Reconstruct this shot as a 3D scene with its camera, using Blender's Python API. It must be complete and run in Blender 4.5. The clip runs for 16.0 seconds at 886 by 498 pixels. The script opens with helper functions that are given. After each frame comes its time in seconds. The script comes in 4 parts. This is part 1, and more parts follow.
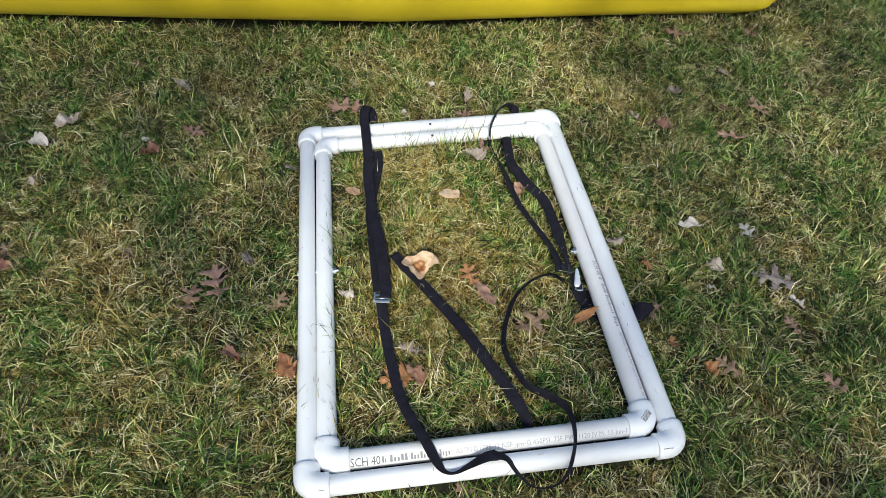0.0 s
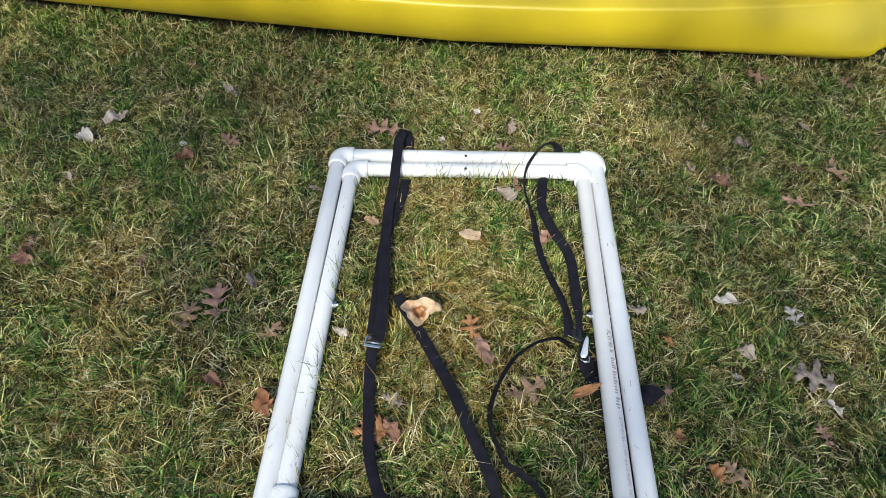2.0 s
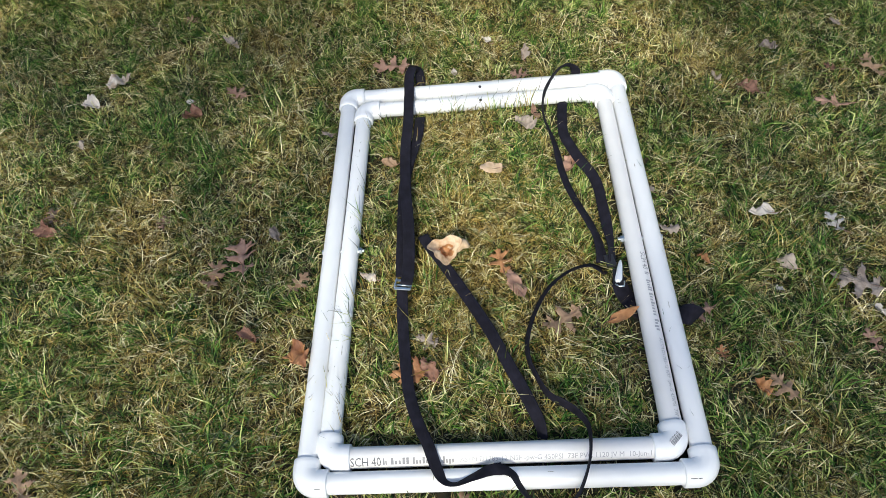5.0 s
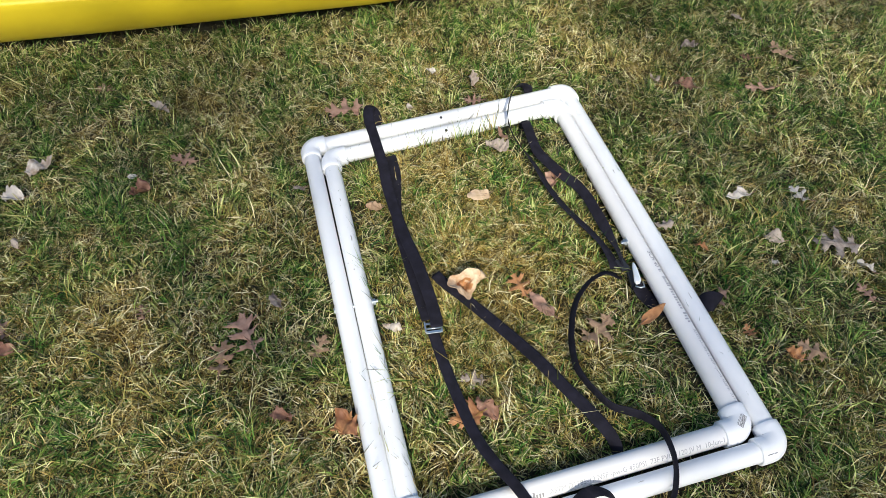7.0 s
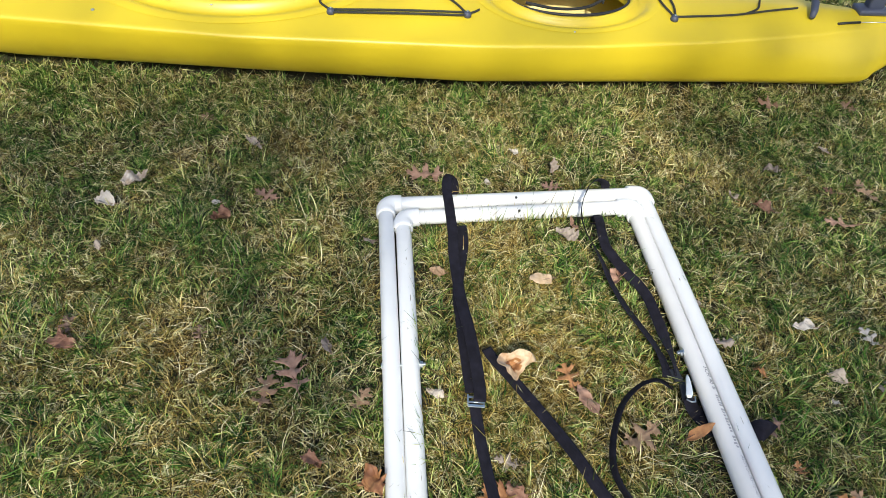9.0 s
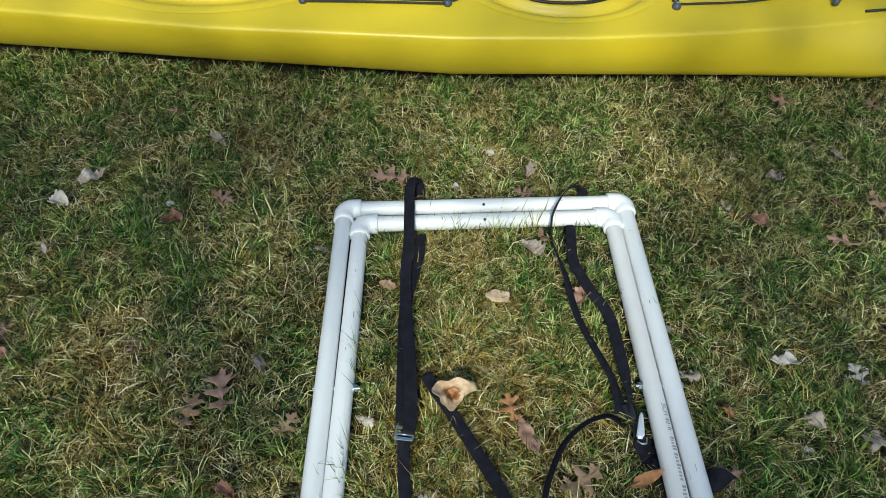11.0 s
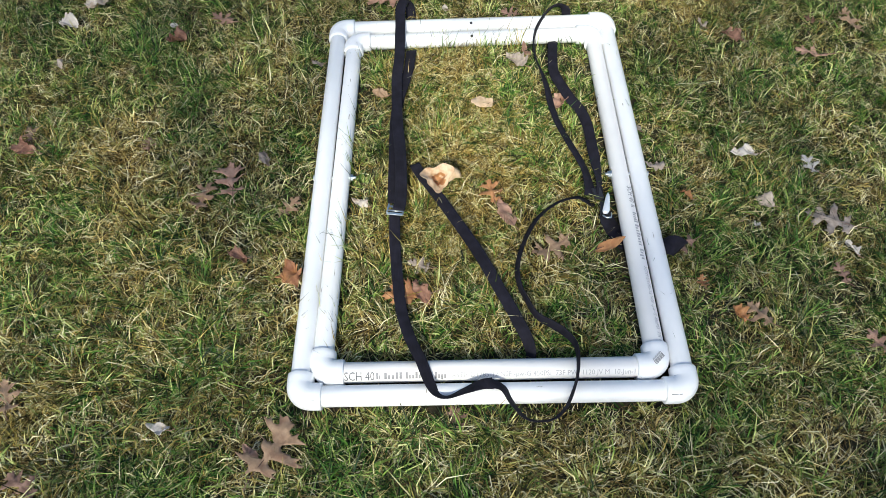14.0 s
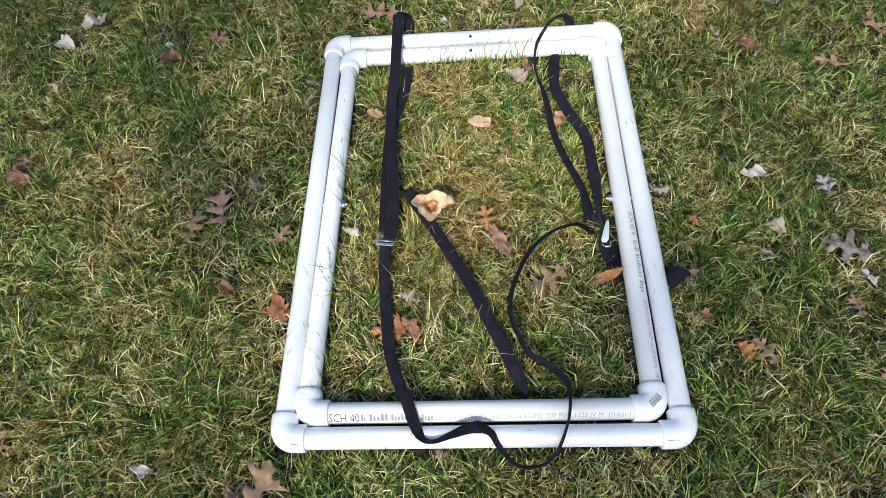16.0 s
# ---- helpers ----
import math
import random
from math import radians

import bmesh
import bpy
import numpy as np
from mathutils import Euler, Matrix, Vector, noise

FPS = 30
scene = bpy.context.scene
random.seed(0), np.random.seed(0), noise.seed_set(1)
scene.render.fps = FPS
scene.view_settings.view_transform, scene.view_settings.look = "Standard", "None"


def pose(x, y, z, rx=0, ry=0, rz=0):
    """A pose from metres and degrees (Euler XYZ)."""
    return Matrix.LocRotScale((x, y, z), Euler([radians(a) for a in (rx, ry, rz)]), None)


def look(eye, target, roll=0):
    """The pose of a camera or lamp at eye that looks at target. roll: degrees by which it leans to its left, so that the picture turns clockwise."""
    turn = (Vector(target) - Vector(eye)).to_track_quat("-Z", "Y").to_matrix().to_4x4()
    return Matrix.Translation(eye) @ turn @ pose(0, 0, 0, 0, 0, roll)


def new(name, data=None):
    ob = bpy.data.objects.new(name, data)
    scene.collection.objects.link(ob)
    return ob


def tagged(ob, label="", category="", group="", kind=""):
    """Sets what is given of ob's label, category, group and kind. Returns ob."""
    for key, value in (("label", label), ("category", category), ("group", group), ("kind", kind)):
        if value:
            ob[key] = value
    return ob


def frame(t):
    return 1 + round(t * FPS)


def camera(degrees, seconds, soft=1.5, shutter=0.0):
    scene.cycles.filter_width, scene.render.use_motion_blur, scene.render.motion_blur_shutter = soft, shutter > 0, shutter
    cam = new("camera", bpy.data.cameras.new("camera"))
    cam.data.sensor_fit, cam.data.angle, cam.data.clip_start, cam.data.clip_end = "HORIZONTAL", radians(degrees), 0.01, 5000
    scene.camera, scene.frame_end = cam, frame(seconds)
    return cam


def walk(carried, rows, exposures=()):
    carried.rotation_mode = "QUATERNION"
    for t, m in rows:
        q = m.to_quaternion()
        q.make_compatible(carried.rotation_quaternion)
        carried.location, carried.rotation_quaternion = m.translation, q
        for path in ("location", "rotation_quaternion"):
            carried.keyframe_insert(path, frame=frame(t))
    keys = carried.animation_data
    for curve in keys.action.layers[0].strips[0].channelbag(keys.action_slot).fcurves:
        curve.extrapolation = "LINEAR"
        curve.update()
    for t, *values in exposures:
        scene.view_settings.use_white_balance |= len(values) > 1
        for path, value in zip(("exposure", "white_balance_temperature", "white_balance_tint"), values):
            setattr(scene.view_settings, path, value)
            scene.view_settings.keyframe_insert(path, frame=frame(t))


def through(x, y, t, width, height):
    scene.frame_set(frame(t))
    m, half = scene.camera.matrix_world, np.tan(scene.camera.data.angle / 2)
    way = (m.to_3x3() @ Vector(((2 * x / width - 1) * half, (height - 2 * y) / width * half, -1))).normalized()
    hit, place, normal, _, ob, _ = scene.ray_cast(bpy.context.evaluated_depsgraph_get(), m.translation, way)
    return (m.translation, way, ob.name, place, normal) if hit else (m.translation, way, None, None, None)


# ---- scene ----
cam = camera(67.01, 16.0, soft=0.6)
PATH = [
    (0, (-0.1831, -0.4148, 1.0702), (0.0419, 0.8198, -0.3563), 3.46),
    (0.5, (-0.1517, -0.4032, 1.0609), (0.0200, 0.8657, -0.3428), 3.46),
    (1, (-0.0320, -0.3280, 1.0776), (-0.0295, 0.9100, -0.3637), -2.92),
    (1.5, (-0.0109, -0.2948, 1.0909), (-0.0400, 0.9452, -0.3483), -1.47),
    (2, (-0.0164, -0.2985, 1.0925), (-0.0474, 0.9302, -0.3564), 1.40),
    (2.5, (-0.0273, -0.2796, 1.0788), (-0.0721, 0.8659, -0.4364), 1.94),
    (3, (-0.0361, -0.2861, 1.0666), (-0.0950, 0.8384, -0.4638), -0.00),
    (3.5, (-0.0370, -0.2867, 1.0662), (-0.1064, 0.7699, -0.5114), -2.73),
    (4, (-0.0234, -0.2888, 1.0637), (-0.1093, 0.7664, -0.5140), -5.22),
    (4.5, (-0.0159, -0.2854, 1.0698), (-0.1098, 0.7806, -0.5002), -7.02),
    (4.7, (-0.0104, -0.2909, 1.0659), (-0.1191, 0.7923, -0.4913), -6.88),
    (6.8, (-0.2732, -0.2336, 1.0569), (-0.0088, 0.8737, -0.4643), -0.79),
    (7, (-0.2851, -0.2250, 1.0561), (0.0044, 0.8889, -0.4556), -0.99),
    (7.5, (-0.2982, -0.2153, 1.0596), (0.0393, 0.9109, -0.4329), 3.55),
    (8, (-0.2973, -0.2252, 1.0609), (0.0318, 0.9565, -0.3901), 6.44),
    (8.5, (-0.3069, -0.2315, 1.0635), (-0.0186, 1.0214, -0.3354), 5.91),
    (8.7, (-0.3181, -0.2321, 1.0675), (-0.0901, 1.0552, -0.3112), 5.27),
    (10.8, (-0.1576, -0.1403, 1.0638), (-0.0572, 1.0982, -0.3735), 3.32),
    (11, (-0.1144, -0.1230, 1.0662), (-0.0756, 1.1130, -0.3763), 1.26),
    (11.5, (-0.0857, -0.1198, 1.0661), (-0.0744, 1.1161, -0.3770), 0.80),
    (12, (-0.0786, -0.1240, 1.0612), (-0.0502, 1.0754, -0.4121), 1.03),
    (12.5, (-0.0678, -0.1376, 1.0486), (-0.0627, 1.0010, -0.4725), -0.72),
    (13, (-0.0727, -0.1656, 1.0395), (-0.0798, 0.8581, -0.5611), -2.71),
    (13.5, (-0.0880, -0.2505, 1.0316), (-0.0734, 0.7017, -0.6125), -0.26),
    (14, (-0.0812, -0.3606, 1.0356), (-0.0633, 0.6655, -0.5634), 0.17),
    (14.5, (-0.0770, -0.4101, 1.0451), (-0.0874, 0.6965, -0.4994), -0.95),
    (15, (-0.0435, -0.3375, 1.0479), (-0.1295, 0.7310, -0.5209), 0.21),
    (15.5, (-0.0036, -0.2772, 1.0447), (-0.0867, 0.6961, -0.5849), -4.48),
    (16, (-0.0100, -0.2710, 1.0457), (-0.0829, 0.7169, -0.5756), -4.63),
]
EXPOSURES = [(0.0, 0.30, 5910, 6), (2.0, 0.33, 5940, 7), (3.5, 0.36, 5930, 6), (4.7, 0.39, 5970, 7), (6.8, 0.52, 6080, 9), (8.7, 0.54, 6120, 8),
             (10.8, 0.09, 5850, 0), (11.5, 0.03, 5620, -4), (13.0, 0.37, 5750, 1), (14.0, 0.53, 5960, 6), (14.5, 0.55, 6010, 7), (16.0, 0.53, 5930, 7)]
walk(cam, [(t, look(eye, target, roll)) for t, eye, target, roll in PATH], exposures=EXPOSURES)

# ---- world, sun, exposure ----
SUN_ELEV, SUN_AZ = 42.0, 262.0          # degrees; azimuth of the sun from +x, counter-clockwise
world = bpy.data.worlds.new("world")
scene.world = world
world.use_nodes = True
wn = world.node_tree.nodes
sky = wn.new("ShaderNodeTexSky")
sky.sky_type = "NISHITA"
sky.sun_disc = False
sky.sun_elevation = radians(SUN_ELEV)
sky.sun_rotation = radians(90.0 - SUN_AZ)
sky.air_density, sky.dust_density, sky.ozone_density = 1.0, 2.5, 1.0
wn["Background"].inputs["Strength"].default_value = 0.115
world.node_tree.links.new(sky.outputs["Color"], wn["Background"].inputs["Color"])
sun = new("sun", bpy.data.lights.new("sun", "SUN"))
sun.data.energy, sun.data.angle, sun.data.color = 3.15, radians(1.0), (1.0, 0.91, 0.73)
sun_way = Vector((math.cos(radians(SUN_AZ)) * math.cos(radians(SUN_ELEV)), math.sin(radians(SUN_AZ)) * math.cos(radians(SUN_ELEV)), math.sin(radians(SUN_ELEV))))
sun.matrix_world = look(sun_way * 30, (0, 0, 0))


# ---- materials ----
def material(name, base, rough=0.6, metal=0.0):
    m = bpy.data.materials.new(name)
    m.use_nodes = True
    b = m.node_tree.nodes["Principled BSDF"]
    b.inputs["Base Color"].default_value = (*base, 1)
    b.inputs["Roughness"].default_value = rough
    b.inputs["Metallic"].default_value = metal
    return m, m.node_tree.nodes, m.node_tree.links, b


def add(nodes, kind, **sets):
    n = nodes.new(kind)
    for key, value in sets.items():
        n.inputs[key].default_value = value
    return n


def ramp(nodes, stops, interpolation="LINEAR"):
    n = nodes.new("ShaderNodeValToRGB")
    n.color_ramp.interpolation = interpolation
    e = n.color_ramp.elements
    while len(e) < len(stops):
        e.new(0.5)
    for el, (p, c) in zip(e, stops):
        el.position, el.color = p, (*c, 1)
    return n


def noise_on(nodes, links, scale, detail=3.0, coord="Object"):
    tc = nodes.new("ShaderNodeTexCoord")
    n = add(nodes, "ShaderNodeTexNoise", Scale=scale, Detail=detail)
    links.new(tc.outputs[coord], n.inputs["Vector"])
    return n


def bump(nodes, links, height, b, strength=0.3, distance=0.001):
    bp = add(nodes, "ShaderNodeBump", Strength=strength, Distance=distance)
    links.new(height, bp.inputs["Height"])
    links.new(bp.outputs["Normal"], b.inputs["Normal"])


def grass_material(name, fresh, dry, through, low, high):
    """Two ramps, fresh and dry: each blade takes its own place on them, and the lawn's patches choose between the two.
    Shade among the tufts is put into the colour as well.
    """
    m, n, l, b = material(name, (0.1, 0.15, 0.04), 0.55)
    b.inputs["Specular IOR Level"].default_value = 0.22
    geo = n.new("ShaderNodeNewGeometry")

    def calc(op, a, b_=0.0, c=0.0):
        k = n.new("ShaderNodeMath")
        k.operation = op
        for i, v in enumerate((a, b_, c)):
            if hasattr(v, "links"):
                l.new(v, k.inputs[i])
            else:
                k.inputs[i].default_value = v
        return k.outputs[0]

    own = geo.outputs["Random Per Island"]
    other = calc("FRACT", calc("MULTIPLY", own, 57.31))
    big, small, tuft_shade = noise_on(n, l, 3.2, 3.0), noise_on(n, l, 13.0, 4.0), noise_on(n, l, 50.0, 2.0)
    patch = calc("ADD", calc("MULTIPLY", big.outputs["Fac"], 0.45), calc("MULTIPLY", small.outputs["Fac"], 0.55))
    patch = calc("MULTIPLY_ADD", calc("SUBTRACT", other, 0.5), 0.18, patch)
    pick = add(n, "ShaderNodeMapRange")
    pick.inputs["From Min"].default_value, pick.inputs["From Max"].default_value = low, high
    l.new(patch, pick.inputs["Value"])
    # besides each blade's own tone, noise of tuft size paints the tufts' self-shading
    value = calc("MULTIPLY_ADD", calc("SUBTRACT", tuft_shade.outputs["Fac"], 0.5), 1.1, calc("MULTIPLY_ADD", own, 0.98, 0.02))
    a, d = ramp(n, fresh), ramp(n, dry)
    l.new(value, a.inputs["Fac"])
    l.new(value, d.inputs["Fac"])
    mix = n.new("ShaderNodeMix")
    mix.data_type = "RGBA"
    l.new(pick.outputs["Result"], mix.inputs["Factor"])
    l.new(a.outputs["Color"], mix.inputs["A"])
    l.new(d.outputs["Color"], mix.inputs["B"])
    l.new(mix.outputs["Result"], b.inputs["Base Color"])
    tr = n.new("ShaderNodeBsdfTranslucent")
    l.new(mix.outputs["Result"], tr.inputs["Color"])
    ms = n.new("ShaderNodeMixShader")
    ms.inputs["Fac"].default_value = through
    l.new(b.outputs[0], ms.inputs[1])
    l.new(tr.outputs[0], ms.inputs[2])
    l.new(ms.outputs[0], n["Material Output"].inputs["Surface"])
    return m


# near-black low stops here and below: shade between blades, painted into their colour
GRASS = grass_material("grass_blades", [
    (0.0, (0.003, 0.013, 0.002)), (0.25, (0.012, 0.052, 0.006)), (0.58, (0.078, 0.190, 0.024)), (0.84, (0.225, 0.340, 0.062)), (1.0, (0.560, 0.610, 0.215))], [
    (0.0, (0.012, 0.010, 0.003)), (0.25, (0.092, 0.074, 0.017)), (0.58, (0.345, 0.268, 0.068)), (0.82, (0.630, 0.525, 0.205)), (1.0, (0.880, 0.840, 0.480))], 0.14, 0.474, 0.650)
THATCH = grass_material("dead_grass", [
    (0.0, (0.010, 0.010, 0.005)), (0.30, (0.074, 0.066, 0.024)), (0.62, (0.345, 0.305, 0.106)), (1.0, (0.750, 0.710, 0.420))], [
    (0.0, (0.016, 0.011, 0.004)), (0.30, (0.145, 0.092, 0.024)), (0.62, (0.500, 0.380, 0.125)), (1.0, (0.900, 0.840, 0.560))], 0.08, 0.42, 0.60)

# dry straw whose gold also carries the warmth of sunlit grass
SUNLIT_STRAW = grass_material("sunlit_dry_straw", [
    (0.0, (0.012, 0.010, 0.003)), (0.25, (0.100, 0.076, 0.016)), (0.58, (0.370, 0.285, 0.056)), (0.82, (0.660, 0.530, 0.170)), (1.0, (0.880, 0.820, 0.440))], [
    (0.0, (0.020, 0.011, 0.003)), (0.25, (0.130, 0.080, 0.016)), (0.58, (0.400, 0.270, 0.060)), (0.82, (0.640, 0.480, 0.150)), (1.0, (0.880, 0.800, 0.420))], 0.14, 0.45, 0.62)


def soil_material():
    """Dark soil and thatch under the blades; farther off, where no single blade is told apart, the lawn's own colour."""
    m, n, l, b = material("soil_and_turf", (0.06, 0.05, 0.03), 0.95)
    a = noise_on(n, l, 40.0, 8.0)
    r = ramp(n, [(0.3, (0.008, 0.008, 0.004)), (0.5, (0.017, 0.018, 0.008)), (0.68, (0.042, 0.033, 0.017)), (0.85, (0.095, 0.074, 0.042))])
    l.new(a.outputs["Fac"], r.inputs["Fac"])
    c = noise_on(n, l, 6.0, 10.0)
    lawn = ramp(n, [(0.3, (0.034, 0.052, 0.013)), (0.5, (0.080, 0.090, 0.025)), (0.7, (0.155, 0.138, 0.050))])
    l.new(c.outputs["Fac"], lawn.inputs["Fac"])
    tc = n.new("ShaderNodeTexCoord")
    far = n.new("ShaderNodeVectorMath")
    far.operation = "LENGTH"
    l.new(tc.outputs["Object"], far.inputs[0])
    mask = add(n, "ShaderNodeMapRange")
    for k, v in (("From Min", 1.7), ("From Max", 3.2)):
        mask.inputs[k].default_value = v
    l.new(far.outputs["Value"], mask.inputs["Value"])
    mix = n.new("ShaderNodeMix")
    mix.data_type = "RGBA"
    l.new(mask.outputs["Result"], mix.inputs["Factor"])
    l.new(r.outputs["Color"], mix.inputs["A"])
    l.new(lawn.outputs["Color"], mix.inputs["B"])
    l.new(mix.outputs["Result"], b.inputs["Base Color"])
    bump(n, l, a.outputs["Fac"], b, 0.8, 0.01)
    return m


SOIL = soil_material()


def pvc_material(name, base, dirt=0.25):
    m, n, l, b = material(name, base, 0.32)
    a = noise_on(n, l, 9.0, 6.0)
    f = noise_on(n, l, 160.0, 3.0)
    r = ramp(n, [(0.35, base), (0.62, tuple(c * (1 - dirt * 0.25) for c in base)), (0.78, (base[0] * (1 - dirt * .5), base[1] * (1 - dirt * 0.55), base[2] * (1 - dirt * .7)))])
    l.new(a.outputs["Fac"], r.inputs["Fac"])
    l.new(r.outputs["Color"], b.inputs["Base Color"])
    rr = add(n, "ShaderNodeMapRange")
    rr.inputs["To Min"].default_value, rr.inputs["To Max"].default_value = 0.25, 0.5
    l.new(f.outputs["Fac"], rr.inputs["Value"])
    l.new(rr.outputs["Result"], b.inputs["Roughness"])
    bump(n, l, f.outputs["Fac"], b, 0.08, 0.0005)
    return m


PVC = pvc_material("white_pvc", (0.85, 0.86, 0.86))
PVC_PRINTED = pvc_material("greyish_printed_pvc", (0.81, 0.80, 0.78), 0.3)
FITTING = pvc_material("white_fitting_pvc", (0.89, 0.90, 0.90), 0.1)
INK = material("grey_ink", (0.10, 0.10, 0.11), 0.7)[0]
INK_MID = material("worn_ink", (0.25, 0.25, 0.26), 0.7)[0]
INK_PALE = material("faded_ink", (0.40, 0.40, 0.41), 0.7)[0]


def webbing_material():
    m, n, l, b = material("black_webbing", (0.006, 0.0055, 0.008), 0.85)
    tc = n.new("ShaderNodeTexCoord")
    w = add(n, "ShaderNodeTexWave", Scale=260.0, Distortion=0.6)
    l.new(tc.outputs["Object"], w.inputs["Vector"])
    a = noise_on(n, l, 60.0, 4.0)
    r = ramp(n, [(0.35, (0.0068, 0.0062, 0.0108)), (0.75, (0.0150, 0.0138, 0.0240))])
    l.new(a.outputs["Fac"], r.inputs["Fac"])
    l.new(r.outputs["Color"], b.inputs["Base Color"])
    bump(n, l, w.outputs["Fac"], b, 0.35, 0.0006)
    b.inputs["Specular IOR Level"].default_value = 0.25
    return m


WEBBING = webbing_material()


def steel_material():
    m, n, l, b = material("zinc_steel", (0.62, 0.66, 0.68), 0.28, 1.0)
    a = noise_on(n, l, 300.0, 3.0)
    rr = add(n, "ShaderNodeMapRange")
    rr.inputs["To Min"].default_value, rr.inputs["To Max"].default_value = 0.2, 0.45
    l.new(a.outputs["Fac"], rr.inputs["Value"])
    l.new(rr.outputs["Result"], b.inputs["Roughness"])
    return m


ZINC = steel_material()
CHROME = material("polished_chrome", (0.90, 0.93, 0.95), 0.38, 0.45)[0]


def yellow_material():
    m, n, l, b = material("yellow_polyethylene", (0.82, 0.66, 0.02), 0.42)
    a = noise_on(n, l, 2.5, 5.0)
    f = noise_on(n, l, 120.0, 3.0)
    r = ramp(n, [(0.3, (0.715, 0.550, 0.018)), (0.7, (0.650, 0.492, 0.014))])
    l.new(a.outputs["Fac"], r.inputs["Fac"])
    l.new(r.outputs["Color"], b.inputs["Base Color"])
    bump(n, l, f.outputs["Fac"], b, 0.12, 0.0008)
    b.inputs["Specular IOR Level"].default_value = 0.5
    b.inputs["Roughness"].default_value = 0.46
    b.inputs["Coat Weight"].default_value, b.inputs["Coat Roughness"].default_value, b.inputs["Coat IOR"].default_value = 0.4, 0.35, 1.6
    return m


YELLOW = yellow_material()
BLACK = material("black_rubber", (0.02, 0.02, 0.024), 0.5)[0]
CORD = material("black_cord", (0.025, 0.025, 0.022), 0.8)[0]
BLUE_GREY = material("blue_grey_plastic", (0.06, 0.07, 0.11), 0.45)[0]
DECAL = material("white_decal", (0.75, 0.76, 0.78), 0.4)[0]
DECAL_INK = material("dark_blue_decal", (0.05, 0.06, 0.12), 0.4)[0]


def leaf_material(name, a, b_, c):
    m, n, l, b = material(name, a, 0.55)
    f = noise_on(n, l, 70.0, 5.0)
    g = noise_on(n, l, 400.0, 3.0)
    info = n.new("ShaderNodeObjectInfo")
    s = add(n, "ShaderNodeMath")
    s.operation = "MULTIPLY_ADD"
    s.inputs[1].default_value = 0.3
    l.new(info.outputs["Random"], s.inputs[0])
    l.new(f.outputs["Fac"], s.inputs[2])
    r = ramp(n, [(0.38, a), (0.62, b_), (0.9, c)])
    l.new(s.outputs[0], r.inputs["Fac"])
    l.new(r.outputs["Color"], b.inputs["Base Color"])
    bump(n, l, g.outputs["Fac"], b, 0.4, 0.0008)
    tr = n.new("ShaderNodeBsdfTranslucent")
    l.new(r.outputs["Color"], tr.inputs["Color"])
    ms = n.new("ShaderNodeMixShader")
    ms.inputs["Fac"].default_value = 0.2
    l.new(b.outputs[0], ms.inputs[1])
    l.new(tr.outputs[0], ms.inputs[2])
    l.new(ms.outputs[0], n["Material Output"].inputs["Surface"])
    return m


LEAF = {
    "tan": leaf_material("tan_leaf", (0.30, 0.19, 0.11), (0.42, 0.28, 0.17), (0.26, 0.15, 0.09)),
    "brown": leaf_material("brown_leaf", (0.25, 0.145, 0.10), (0.36, 0.22, 0.16), (0.16, 0.09, 0.06)),
    "orange": leaf_material("orange_leaf", (0.40, 0.17, 0.06), (0.50, 0.25, 0.10), (0.26, 0.11, 0.05)),
    "red": leaf_material("red_brown_leaf", (0.24, 0.11, 0.068), (0.34, 0.18, 0.115), (0.16, 0.075, 0.05)),
    "grey": leaf_material("grey_leaf", (0.33, 0.27, 0.22), (0.43, 0.36, 0.30), (0.22, 0.17, 0.14)),
    "pale": leaf_material("pale_leaf", (0.56, 0.51, 0.45), (0.68, 0.62, 0.55), (0.38, 0.30, 0.23)),
    "rose": leaf_material("rose_brown_leaf", (0.37, 0.205, 0.135), (0.50, 0.31, 0.22), (0.27, 0.145, 0.095)),
    "olive": leaf_material("olive_leaf", (0.30, 0.27, 0.075), (0.40, 0.37, 0.13), (0.20, 0.17, 0.05)),
    "straw": leaf_material("straw_leaf", (0.64, 0.46, 0.28), (0.76, 0.58, 0.39), (0.46, 0.29, 0.16)),
}


# ---- mesh helpers ----
def smooth(mesh, on=True):
    mesh.polygons.foreach_set("use_smooth", [on] * len(mesh.polygons))


def part(name, bm, mat, parent=None, label="", shade=True):
    me = bpy.data.meshes.new(name)
    bmesh.ops.recalc_face_normals(bm, faces=bm.faces)
    bm.to_mesh(me)
    bm.free()
    me.materials.append(mat)
    smooth(me, shade)
    ob = new(name, me)
    ob.parent = parent
    return tagged(ob, label)


def thing(name, label, category, at=Matrix(), group=""):
    ob = new(name)
    ob.empty_display_size = 0.1
    ob.matrix_world = at
    return tagged(ob, label, category, group)


def path_frames(pts):
    tang = []
    for i in range(len(pts)):
        a, b = pts[max(i - 2, 0)], pts[min(i + 2, len(pts) - 1)]
        tang.append((b - a).normalized())
    up = Vector((0, 0, 1)) if abs(tang[0].z) < 0.9 else Vector((1, 0, 0))
    out = []
    for t in tang:
        side = t.cross(up).normalized()
        up = side.cross(t).normalized()
        out.append((t, side, up))
    return out


